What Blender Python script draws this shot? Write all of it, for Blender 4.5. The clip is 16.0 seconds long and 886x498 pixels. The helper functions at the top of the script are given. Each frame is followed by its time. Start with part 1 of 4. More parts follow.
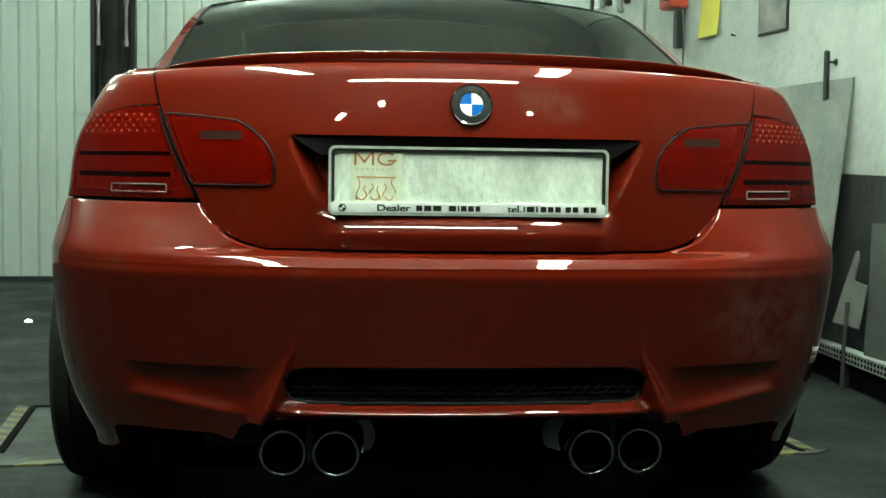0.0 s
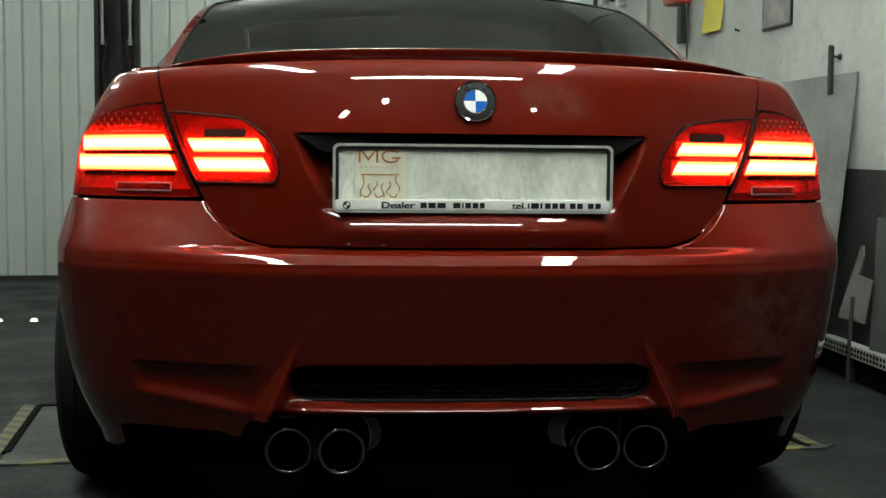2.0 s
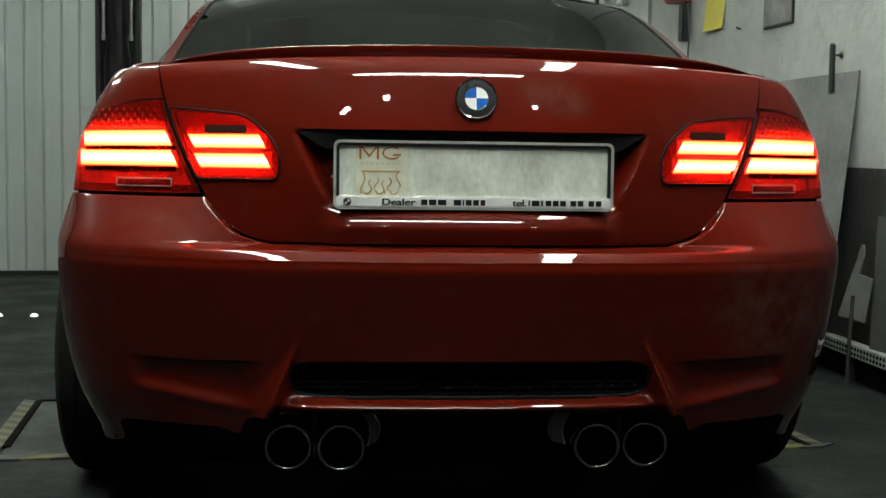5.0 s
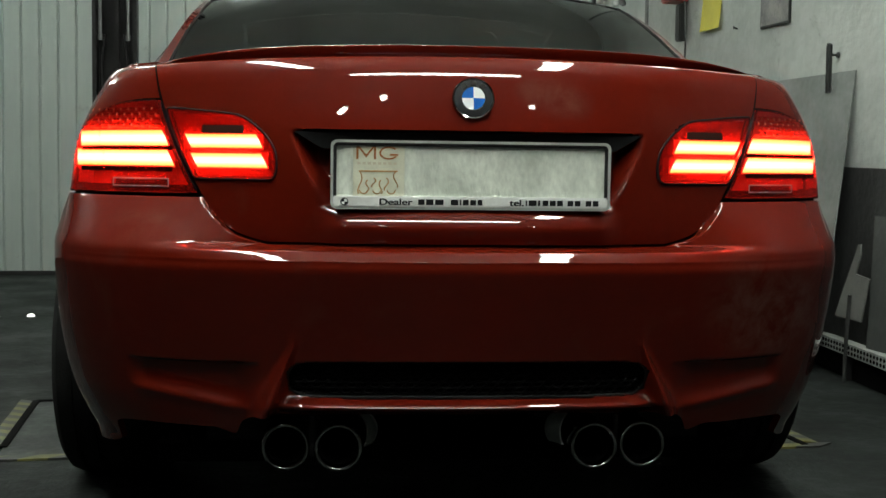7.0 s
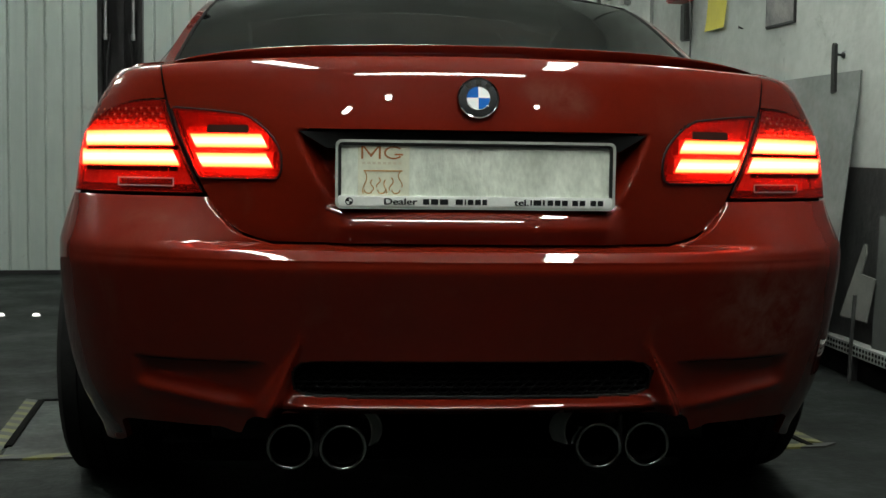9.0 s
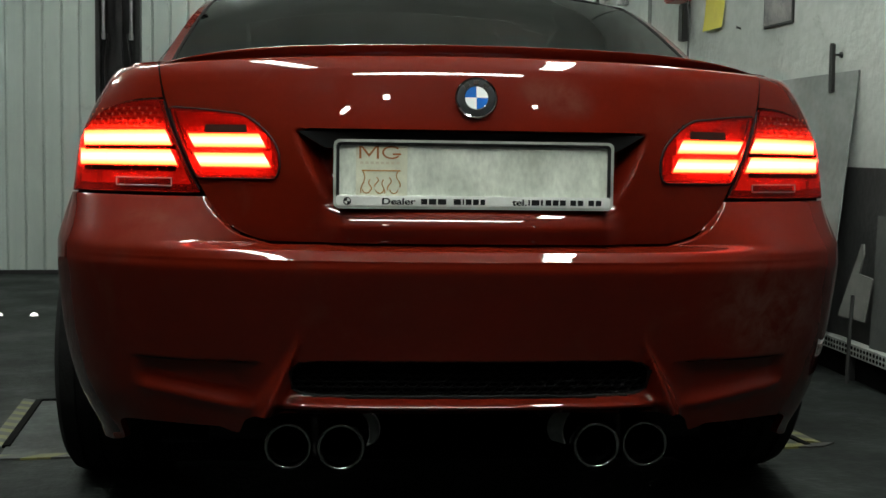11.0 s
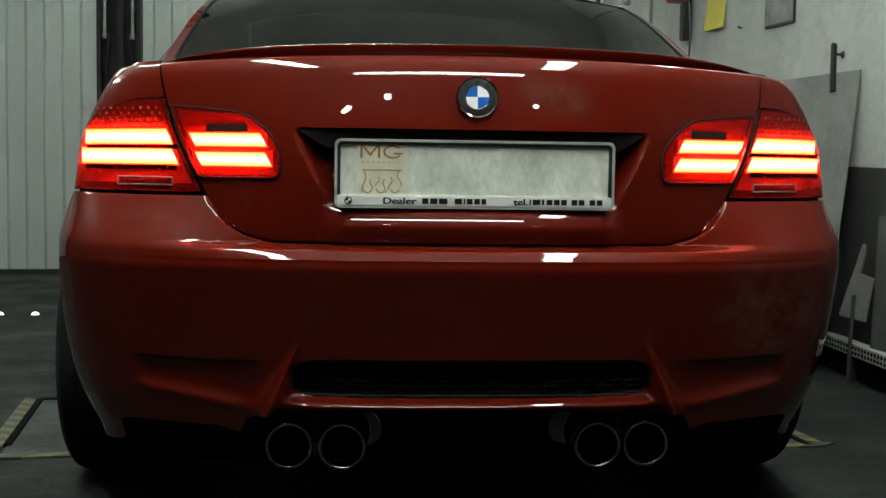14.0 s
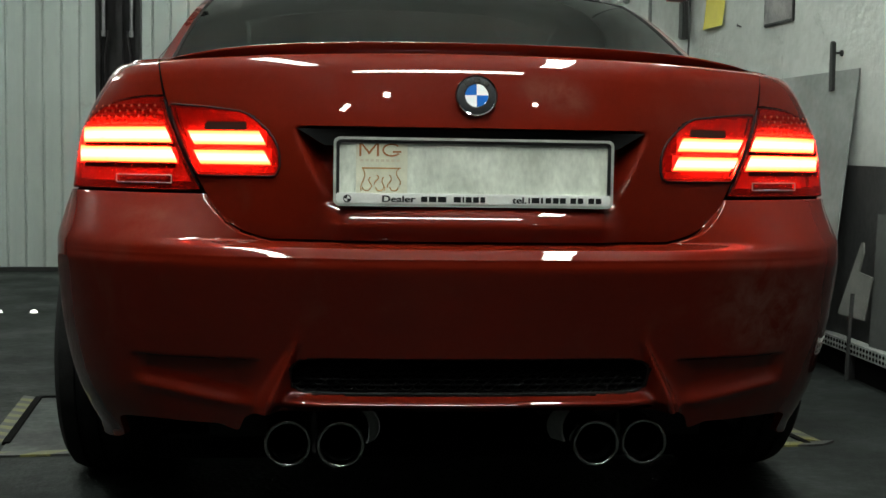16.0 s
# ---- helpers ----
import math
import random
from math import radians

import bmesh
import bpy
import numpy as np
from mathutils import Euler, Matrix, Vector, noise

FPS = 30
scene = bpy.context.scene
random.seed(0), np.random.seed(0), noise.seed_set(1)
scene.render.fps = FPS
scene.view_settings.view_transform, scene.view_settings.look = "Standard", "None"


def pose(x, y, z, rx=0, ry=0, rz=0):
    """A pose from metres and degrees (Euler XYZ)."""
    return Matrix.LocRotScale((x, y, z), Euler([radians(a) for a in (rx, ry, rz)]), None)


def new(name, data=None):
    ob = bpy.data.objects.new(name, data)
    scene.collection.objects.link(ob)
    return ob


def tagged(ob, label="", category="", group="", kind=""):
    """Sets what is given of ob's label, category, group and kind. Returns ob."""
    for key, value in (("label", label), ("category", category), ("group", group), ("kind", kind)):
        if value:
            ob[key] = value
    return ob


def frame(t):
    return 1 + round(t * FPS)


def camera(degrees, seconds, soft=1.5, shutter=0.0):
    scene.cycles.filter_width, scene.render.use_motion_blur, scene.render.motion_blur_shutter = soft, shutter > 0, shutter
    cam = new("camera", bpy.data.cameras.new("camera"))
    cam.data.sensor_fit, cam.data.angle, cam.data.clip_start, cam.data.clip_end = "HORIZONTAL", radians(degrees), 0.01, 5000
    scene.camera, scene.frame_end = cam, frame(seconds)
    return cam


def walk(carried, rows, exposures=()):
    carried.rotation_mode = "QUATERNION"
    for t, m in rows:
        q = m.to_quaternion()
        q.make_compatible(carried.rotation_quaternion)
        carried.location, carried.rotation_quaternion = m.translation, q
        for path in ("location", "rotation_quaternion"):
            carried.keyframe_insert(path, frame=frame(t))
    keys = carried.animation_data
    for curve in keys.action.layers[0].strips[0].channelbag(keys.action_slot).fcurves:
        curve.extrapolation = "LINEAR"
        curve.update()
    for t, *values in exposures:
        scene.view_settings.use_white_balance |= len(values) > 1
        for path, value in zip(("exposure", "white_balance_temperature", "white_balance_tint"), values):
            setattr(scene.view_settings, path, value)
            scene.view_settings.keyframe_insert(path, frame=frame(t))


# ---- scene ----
# ================= camera =================
PATH = [(0.0, -5.394, -3.673, 0.825), (0.5, -5.104, -3.780, 0.582), (1.0, -5.011, -3.912, 0.605), (1.5, -4.870, -4.008, 0.604),
        (2.0, -5.196, -3.817, 0.494), (2.5, -5.287, -3.784, 0.513), (3.0, -5.091, -3.738, 0.497), (3.5, -5.169, -3.785, 0.636),
        (4.0, -5.241, -3.813, 0.714), (6.5, -5.015, -4.159, 0.799), (7.0, -5.299, -3.963, 0.716), (7.5, -5.322, -3.930, 0.742),
        (8.0, -5.091, -4.087, 0.790), (8.5, -5.149, -3.991, 0.828), (9.0, -5.073, -3.978, 0.743), (11.5, -5.251, -3.986, 0.777),
        (12.0, -5.412, -3.893, 0.754), (12.5, -5.371, -3.965, 0.834), (13.0, -5.232, -4.025, 0.830), (13.5, -5.169, -4.009, 0.807),
        (14.0, -5.112, -4.013, 0.804), (14.5, -5.150, -4.032, 0.826), (15.0, -5.209, -4.017, 0.805), (15.5, -5.188, -3.929, 0.728),
        (16.0, -5.161, -4.096, 0.855)]
EYE = (-0.269, -2.305, 0.817)
cam = camera(40.086, 16.0, soft=1.5)
EXPO = ((0.0, 0.70, 6700, -12), (0.2, 0.66, 6700, -12), (0.4, 0.46, 6700, -12), (0.5, 0.92, 7050, 9), (0.7, 0.86, 6950, 10), (1.0, 0.70, 6850, 11), (1.5, 0.26, 6800, 12),
        (2.0, 0.04, 6750, 12), (2.5, -0.24, 6700, 12), (4.2, -0.26, 6700, 12), (6.5, -0.06, 6700, 12), (7.0, -0.24, 6700, 12), (9.2, -0.24, 6700, 12),
        (11.5, -0.24, 6650, 12), (12.0, -0.05, 6650, 12), (13.0, -0.03, 6650, 12), (14.0, -0.28, 6650, 12), (15.5, -0.26, 6650, 12), (16.0, -0.04, 6650, 12))
walk(cam, [(t, pose(*EYE, 90 + p, -r, y)) for t, y, p, r in PATH], exposures=EXPO)

# ================= world and light =================
world = bpy.data.worlds.new("world")
world.use_nodes = True
scene.world = world
world.node_tree.nodes["Background"].inputs[0].default_value = (0.02, 0.025, 0.025, 1)
world.node_tree.nodes["Background"].inputs[1].default_value = 0.1
LAMP = 46.0      # glow of the ceiling tubes
NEAR = 100.0      # glow of the flat panels by the car
TAIL = 62.0      # glow of the tail light bars


# ================= materials =================
def mat(name, base, rough=0.5, metal=0.0, var=0.0, vscale=6.0, bump=0.0, bscale=80.0, coat=0.0, spec=0.5, alt=None, rvar=0.0, stretch=(1, 1, 1)):
    """A principled material with stains at one scale, grain at another, and fine relief."""
    m = bpy.data.materials.new(name)
    m.use_nodes = True
    nt = m.node_tree
    b = nt.nodes["Principled BSDF"]
    b.inputs["Base Color"].default_value = (*base, 1)
    b.inputs["Roughness"].default_value = rough
    b.inputs["Metallic"].default_value = metal
    b.inputs["Coat Weight"].default_value = coat
    b.inputs["Coat Roughness"].default_value = 0.03
    b.inputs["Specular IOR Level"].default_value = spec
    tc = nt.nodes.new("ShaderNodeTexCoord")
    mp = nt.nodes.new("ShaderNodeMapping")
    mp.inputs["Scale"].default_value = stretch
    nt.links.new(tc.outputs["Object"], mp.inputs["Vector"])
    if var or rvar:
        n1 = nt.nodes.new("ShaderNodeTexNoise")
        n1.inputs["Scale"].default_value, n1.inputs["Detail"].default_value = vscale, 6
        n2 = nt.nodes.new("ShaderNodeTexNoise")
        n2.inputs["Scale"].default_value, n2.inputs["Detail"].default_value = vscale * 9, 4
        nt.links.new(mp.outputs[0], n1.inputs["Vector"])
        nt.links.new(mp.outputs[0], n2.inputs["Vector"])
        ad = nt.nodes.new("ShaderNodeMath")
        ad.operation = "MULTIPLY_ADD"
        ad.inputs[1].default_value = 0.35
        nt.links.new(n2.outputs["Fac"], ad.inputs[0])
        nt.links.new(n1.outputs["Fac"], ad.inputs[2])
        rp = nt.nodes.new("ShaderNodeMapRange")
        rp.inputs["From Min"].default_value, rp.inputs["From Max"].default_value = 0.5, 0.85
        nt.links.new(ad.outputs[0], rp.inputs["Value"])
        if var:
            mx = nt.nodes.new("ShaderNodeMix")
            mx.data_type = "RGBA"
            other = alt or tuple(c * (1 - var) for c in base)
            mx.inputs["A"].default_value, mx.inputs["B"].default_value = (*base, 1), (*other, 1)
            nt.links.new(rp.outputs[0], mx.inputs["Factor"])
            nt.links.new(mx.outputs["Result"], b.inputs["Base Color"])
        if rvar:
            rr = nt.nodes.new("ShaderNodeMapRange")
            rr.inputs["To Min"].default_value, rr.inputs["To Max"].default_value = rough, min(1, rough + rvar)
            nt.links.new(rp.outputs[0], rr.inputs["Value"])
            nt.links.new(rr.outputs[0], b.inputs["Roughness"])
    if bump:
        nb = nt.nodes.new("ShaderNodeTexNoise")
        nb.inputs["Scale"].default_value, nb.inputs["Detail"].default_value = bscale, 5
        nt.links.new(mp.outputs[0], nb.inputs["Vector"])
        bp = nt.nodes.new("ShaderNodeBump")
        bp.inputs["Strength"].default_value, bp.inputs["Distance"].default_value = bump, 0.01
        nt.links.new(nb.outputs["Fac"], bp.inputs["Height"])
        nt.links.new(bp.outputs[0], b.inputs["Normal"])
    return m


def glow(name, colour, strength):
    m = bpy.data.materials.new(name)
    m.use_nodes = True
    nt = m.node_tree
    nt.nodes.remove(nt.nodes["Principled BSDF"])
    e = nt.nodes.new("ShaderNodeEmission")
    e.inputs[0].default_value, e.inputs[1].default_value = (*colour, 1), strength
    nt.links.new(e.outputs[0], nt.nodes["Material Output"].inputs[0])
    return m


def tinted(name, tint, gloss_rough=0.03, ior=1.5):
    """Thin coloured plastic or glass: light passes with the tint, the surface mirrors by Fresnel."""
    m = bpy.data.materials.new(name)
    m.use_nodes = True
    nt = m.node_tree
    nt.nodes.remove(nt.nodes["Principled BSDF"])
    tr = nt.nodes.new("ShaderNodeBsdfTransparent")
    tr.inputs[0].default_value = (*tint, 1)
    gl = nt.nodes.new("ShaderNodeBsdfGlossy")
    gl.inputs["Roughness"].default_value = gloss_rough
    fr = nt.nodes.new("ShaderNodeFresnel")
    fr.inputs[0].default_value = ior
    mx = nt.nodes.new("ShaderNodeMixShader")
    nt.links.new(fr.outputs[0], mx.inputs[0])
    nt.links.new(tr.outputs[0], mx.inputs[1])
    nt.links.new(gl.outputs[0], mx.inputs[2])
    nt.links.new(mx.outputs[0], nt.nodes["Material Output"].inputs[0])
    return m


PAINT = mat("red_paint", (0.104, 0.0066, 0.0020), 0.4, 0.0, var=0.25, vscale=3, coat=1.0, spec=0.03, alt=(0.088, 0.0060, 0.0021))


def dusty(m, amount):
    """A thin pale film of dust in drifts over a paint."""
    nt = m.node_tree
    b = nt.nodes["Principled BSDF"]
    src = b.inputs["Base Color"].links[0].from_socket
    tc = nt.nodes.new("ShaderNodeTexCoord")
    n = nt.nodes.new("ShaderNodeTexNoise")
    n.inputs["Scale"].default_value, n.inputs["Detail"].default_value, n.inputs["Distortion"].default_value = 5.5, 9, 1.2
    nt.links.new(tc.outputs["Object"], n.inputs["Vector"])
    r = nt.nodes.new("ShaderNodeMapRange")
    r.inputs["From Min"].default_value, r.inputs["From Max"].default_value, r.inputs["To Max"].default_value = 0.60, 0.80, amount
    nt.links.new(n.outputs["Fac"], r.inputs["Value"])
    mx = nt.nodes.new("ShaderNodeMix")
    mx.data_type = "RGBA"
    # the smeared patch low on one corner of the bumper, and a faint wipe below the lid's badge
    patches = r.outputs[0]
    for centre, size, power in (((0.63, 0.02, 0.525), (0.22, 0.5, 0.13), 0.72), ((-0.62, 0.05, 0.69), (0.10, 0.5, 0.05), 0.2), ((0.16, 0.02, 0.95), (0.10, 0.3, 0.05), 0.25)):
        mp = nt.nodes.new("ShaderNodeMapping")
        mp.vector_type = "TEXTURE"
        mp.inputs["Location"].default_value, mp.inputs["Scale"].default_value = centre, size
        mp.inputs["Rotation"].default_value = (0, radians(14), 0)
        nt.links.new(tc.outputs["Object"], mp.inputs["Vector"])
        ln = nt.nodes.new("ShaderNodeVectorMath")
        ln.operation = "LENGTH"
        nt.links.new(mp.outputs[0], ln.inputs[0])
        fall = nt.nodes.new("ShaderNodeMapRange")
        fall.interpolation_type = "SMOOTHSTEP"
        fall.inputs["From Min"].default_value, fall.inputs["From Max"].default_value = 1.0, 0.25
        nt.links.new(ln.outputs["Value"], fall.inputs["Value"])
        n3 = nt.nodes.new("ShaderNodeTexNoise")
        n3.inputs["Scale"].default_value, n3.inputs["Detail"].default_value, n3.inputs["Roughness"].default_value, n3.inputs["Distortion"].default_value = 13.0, 10, 0.68, 0.35
        nt.links.new(tc.outputs["Object"], n3.inputs["Vector"])
        sm = nt.nodes.new("ShaderNodeMapRange")
        sm.inputs["From Min"].default_value, sm.inputs["From Max"].default_value, sm.inputs["To Max"].default_value = 0.37, 0.72, power
        nt.links.new(n3.outputs["Fac"], sm.inputs["Value"])
        mu = nt.nodes.new("ShaderNodeMath")
        mu.operation = "MULTIPLY"
        nt.links.new(fall.outputs[0], mu.inputs[0])
        nt.links.new(sm.outputs[0], mu.inputs[1])
        ad = nt.nodes.new("ShaderNodeMath")
        ad.operation, ad.use_clamp = "ADD", True
        nt.links.new(patches, ad.inputs[0])
        nt.links.new(mu.outputs[0], ad.inputs[1])
        patches = ad.outputs[0]
    nt.links.new(patches, mx.inputs["Factor"])
    nt.links.new(src, mx.inputs["A"])
    mx.inputs["B"].default_value = (0.17, 0.11, 0.085, 1)
    nt.links.new(mx.outputs["Result"], b.inputs["Base Color"])
    cr = nt.nodes.new("ShaderNodeMapRange")
    cr.inputs["To Min"].default_value, cr.inputs["To Max"].default_value = 0.004, 0.03
    nt.links.new(n.outputs["Fac"], cr.inputs["Value"])
    nt.links.new(cr.outputs[0], b.inputs["Coat Roughness"])


dusty(PAINT, 0.10)
BLACK = mat("black_plastic", (0.012, 0.012, 0.012), 0.45, var=0.4, vscale=20, bump=0.1, bscale=300)
MESHBLACK = mat("gloss_black_mesh", (0.007, 0.007, 0.007), 0.3, spec=0.3)
SATIN = mat("satin_black", (0.006, 0.006, 0.006), 0.6, spec=0.12)
RUBBER = mat("rubber", (0.006, 0.006, 0.006), 0.8, var=0.4, vscale=15, spec=0.2, alt=(0.011, 0.0107, 0.0104), bump=0.2, bscale=150)
CHROME = mat("chrome", (0.40, 0.41, 0.40), 0.05, 1.0, rvar=0.12, vscale=38, var=0.6, alt=(0.2, 0.195, 0.185))
STEEL = mat("steel", (0.42, 0.43, 0.42), 0.3, 1.0, var=0.4, vscale=12, rvar=0.25)
# near-black for the sooty bores, and painted shade in gaps and hollows
SOOT_SHADE = mat("soot_and_shade", (0.002, 0.002, 0.002), 0.9, spec=0.05)
ALUMINIUM = mat("plate_aluminium", (0.88, 0.94, 0.83), 0.3, 0.1, var=0.3, vscale=14, alt=(0.52, 0.57, 0.49), rvar=0.25, bump=0.2, bscale=60, stretch=(1, 1, 0.55))
SILVER = mat("satin_silver_rim", (0.60, 0.64, 0.58), 0.32, 0.35, var=0.25, vscale=20)
WHITE = mat("white_print", (0.75, 0.78, 0.74), 0.4, var=0.12, vscale=25)
PAPER = mat("sticker_paper", (0.74, 0.76, 0.60), 0.45, var=0.2, vscale=25)
INK = mat("ink", (0.010, 0.011, 0.012), 0.5, spec=0.2)
ORANGE = mat("brown_orange_ink", (0.36, 0.13, 0.03), 0.5)
PALE = mat("pale_brown_ink", (0.60, 0.56, 0.42), 0.5)
EMBLEM = mat("faded_orange_ink", (0.52, 0.27, 0.08), 0.5)
BLUE = mat("blue_enamel", (0.01, 0.11, 0.42), 0.15, coat=1.0)
ENAMEL = mat("white_enamel", (0.8, 0.82, 0.82), 0.15, coat=1.0)
LENS = tinted("red_lens", (0.92, 0.085, 0.045))


def cloudy(m, colour, share):
    """Some of the light is scattered in the body of the plastic."""
    nt = m.node_tree
    mx = next(n for n in nt.nodes if n.type == "MIX_SHADER")
    clear = mx.inputs[1].links[0].from_socket
    d, tl = nt.nodes.new("ShaderNodeBsdfDiffuse"), nt.nodes.new("ShaderNodeBsdfTranslucent")
    a, b = nt.nodes.new("ShaderNodeMixShader"), nt.nodes.new("ShaderNodeMixShader")
    for n in (d, tl):
        n.inputs[0].default_value = (*colour, 1)
    a.inputs[0].default_value, b.inputs[0].default_value = 0.5, share
    nt.links.new(d.outputs[0], a.inputs[1])
    nt.links.new(tl.outputs[0], a.inputs[2])
    nt.links.new(clear, b.inputs[1])
    nt.links.new(a.outputs[0], b.inputs[2])
    nt.links.new(b.outputs[0], mx.inputs[1])


cloudy(LENS, (0.80, 0.020, 0.010), 0.22)
CLEAR = tinted("clear_lens", (0.9, 0.9, 0.9))
GLASS = tinted("tinted_glass", (0.09, 0.115, 0.106), 0.03, 2.75)
HOUSING = mat("lamp_housing", (0.36, 0.022, 0.016), 0.35, 0.0, var=0.4, vscale=60, bump=0.6, bscale=120)
REFLECTOR = mat("lamp_reflector", (0.42, 0.085, 0.022), 0.6, 0.0, bump=0.8, bscale=140)
TOOTH = tinted("smoked_tooth", (0.20, 0.08, 0.045))
DARKWINDOW = mat("smoked_red_window", (0.035, 0.012, 0.008), 0.3, var=0.4, vscale=40)
SMOKE = mat("smoked_bar", (0.02, 0.018, 0.016), 0.25)
TAILGLOW = glow("tail_glow", (1.0, 0.42, 0.29), TAIL)


def rod(m):
    """A light guide: brightest along its middle, dimmer and redder at the edges."""
    nt = m.node_tree
    e = next(n for n in nt.nodes if n.type == "EMISSION")
    tc = nt.nodes.new("ShaderNodeTexCoord")
    sp = nt.nodes.new("ShaderNodeSeparateXYZ")
    nt.links.new(tc.outputs["Generated"], sp.inputs[0])
    cr = nt.nodes.new("ShaderNodeValToRGB")
    cr.color_ramp.interpolation = "EASE"
    el = cr.color_ramp.elements
    el[0].position, el[0].color = 0.0, (0.22, 0.02, 0.008, 1)
    el[1].position, el[1].color = 1.0, (0.22, 0.02, 0.008, 1)
    for p, c in ((0.10, (1.0, 0.30, 0.13, 1)), (0.5, (1.0, 0.66, 0.80, 1)), (0.90, (1.0, 0.30, 0.13, 1))):
        el.new(p).color = c
    nt.links.new(sp.outputs["Y"], cr.inputs[0])
    nt.links.new(cr.outputs[0], e.inputs[0])


rod(TAILGLOW)
CONCRETE = mat("floor_paint", (0.0125, 0.0163, 0.0145), 0.5, var=0.5, vscale=2.6, alt=(0.0045, 0.006, 0.0056), rvar=0.3, spec=0.18, bump=0.3, bscale=60)
PLATE_STEEL = mat("floor_plate_steel", (0.018, 0.022, 0.020), 0.4, 0.1, var=0.45, vscale=5, rvar=0.25, bump=0.1, bscale=60)
PLASTER = mat("white_plaster", (0.48, 0.515, 0.485), 0.75, var=0.25, vscale=2.2, alt=(0.35, 0.375, 0.35), bump=0.35, bscale=25)


def speckled(m, dark, scale, lo=0.66, hi=0.74, amount=0.75):
    """Scattered dark scuffs and chips over a wall paint."""
    nt = m.node_tree
    b = nt.nodes["Principled BSDF"]
    src = b.inputs["Base Color"].links[0].from_socket
    tc = nt.nodes.new("ShaderNodeTexCoord")
    mp = nt.nodes.new("ShaderNodeMapping")
    mp.inputs["Scale"].default_value = (1, 1, 0.6)
    n = nt.nodes.new("ShaderNodeTexNoise")
    n.inputs["Scale"].default_value, n.inputs["Detail"].default_value, n.inputs["Roughness"].default_value, n.inputs["Distortion"].default_value = scale, 8, 0.62, 0.8
    nt.links.new(tc.outputs["Object"], mp.inputs[0])
    nt.links.new(mp.outputs[0], n.inputs["Vector"])
    r = nt.nodes.new("ShaderNodeMapRange")
    r.inputs["From Min"].default_value, r.inputs["From Max"].default_value, r.inputs["To Max"].default_value = lo, hi, amount
    nt.links.new(n.outputs["Fac"], r.inputs["Value"])
    mx = nt.nodes.new("ShaderNodeMix")
    mx.data_type = "RGBA"
    nt.links.new(r.outputs[0], mx.inputs["Factor"])
    nt.links.new(src, mx.inputs["A"])
    mx.inputs["B"].default_value = (*dark, 1)
    nt.links.new(mx.outputs["Result"], b.inputs["Base Color"])


speckled(PLASTER, (0.16, 0.16, 0.14), 7.0, 0.63, 0.74, 0.8)
speckled(PLASTER, (0.22, 0.225, 0.205), 2.6, 0.53, 0.74, 0.6)
GREYWALL = mat("grey_oil_paint", (0.034, 0.036, 0.035), 0.5, var=0.35, vscale=3, alt=(0.020, 0.020, 0.020), bump=0.25, bscale=30)
RAILPAINT = mat("grey_white_rail_paint", (0.36, 0.38, 0.36), 0.5, var=0.4, vscale=15)
SHEET = mat("pale_wall_sheet", (0.36, 0.40, 0.373), 0.5, var=0.22, vscale=2.5, alt=(0.29, 0.33, 0.31), stretch=(1, 1, 0.25), bump=0.05, bscale=20)
speckled(SHEET, (0.20, 0.21, 0.19), 9.0, 0.64, 0.76)
CEIL = mat("ceiling_paint", (0.74, 0.78, 0.75), 0.85, var=0.2, vscale=2)
GALV = mat("galvanised_board", (0.235, 0.252, 0.238), 0.55, 0.15, var=0.3, vscale=4, alt=(0.155, 0.168, 0.16), rvar=0.2)
speckled(GALV, (0.12, 0.118, 0.105), 6.0, 0.58, 0.72, 0.6)
DULLBOARD = mat("dull_grey_board", (0.075, 0.081, 0.077), 0.6, var=0.45, vscale=3, alt=(0.045, 0.048, 0.046), bump=0.1, bscale=40)
WOODPALE = mat("pale_scrap_board", (0.17, 0.175, 0.16), 0.7, var=0.25, vscale=9)
DARKSTEEL = mat("dark_lift_paint", (0.014, 0.0135, 0.0135), 0.4, 0.0, spec=0.25, var=0.5, vscale=9, rvar=0.3)
YELLOW = mat("yellow_paper", (0.62, 0.55, 0.06), 0.6, var=0.15, vscale=8)
YTAPE = mat("yellow_tape", (0.17, 0.16, 0.032), 0.5, var=0.5, vscale=18, alt=(0.10, 0.10, 0.05))
BTAPE = mat("black_tape", (0.02, 0.02, 0.02), 0.5, var=0.5, vscale=18, alt=(0.05, 0.05, 0.045))
REDBOX = mat("red_enamel_box", (0.42, 0.05, 0.03), 0.4, var=0.3, vscale=10)
PICTURE = mat("dark_print", (0.10, 0.105, 0.11), 0.3, var=0.9, vscale=9, alt=(0.30, 0.28, 0.27))
TUBE = glow("tube_light", (0.90, 1.0, 0.93), LAMP)
REARBAR = glow("rear_panel_light", (0.92, 1.0, 0.94), NEAR * 0.55)
SIDEPANEL = glow("side_panel_light", (0.92, 1.0, 0.94), NEAR * 0.84)
PANEL = glow("panel_light", (0.92, 1.0, 0.94), NEAR)
STUD = glow("white_dome_glow", (1.0, 1.0, 0.95), 3.0)


# ================= mesh helpers =================
def link(name, bm, material, parent=None, smooth=35):
    me = bpy.data.meshes.new(name)
    bmesh.ops.remove_doubles(bm, verts=bm.verts, dist=1e-5)
    bm.to_mesh(me)
    bm.free()
    for mm in (material if isinstance(material, (list, tuple)) else [material]):
        me.materials.append(mm)
    if smooth:
        me.shade_smooth()
        me.set_sharp_from_angle(angle=radians(smooth))
    ob = new(name, me)
    if parent:
        ob.parent = parent
    return ob


def part(name, bm, material, parent, label="", smooth=35):
    return tagged(link(name, bm, material, parent, smooth), label)


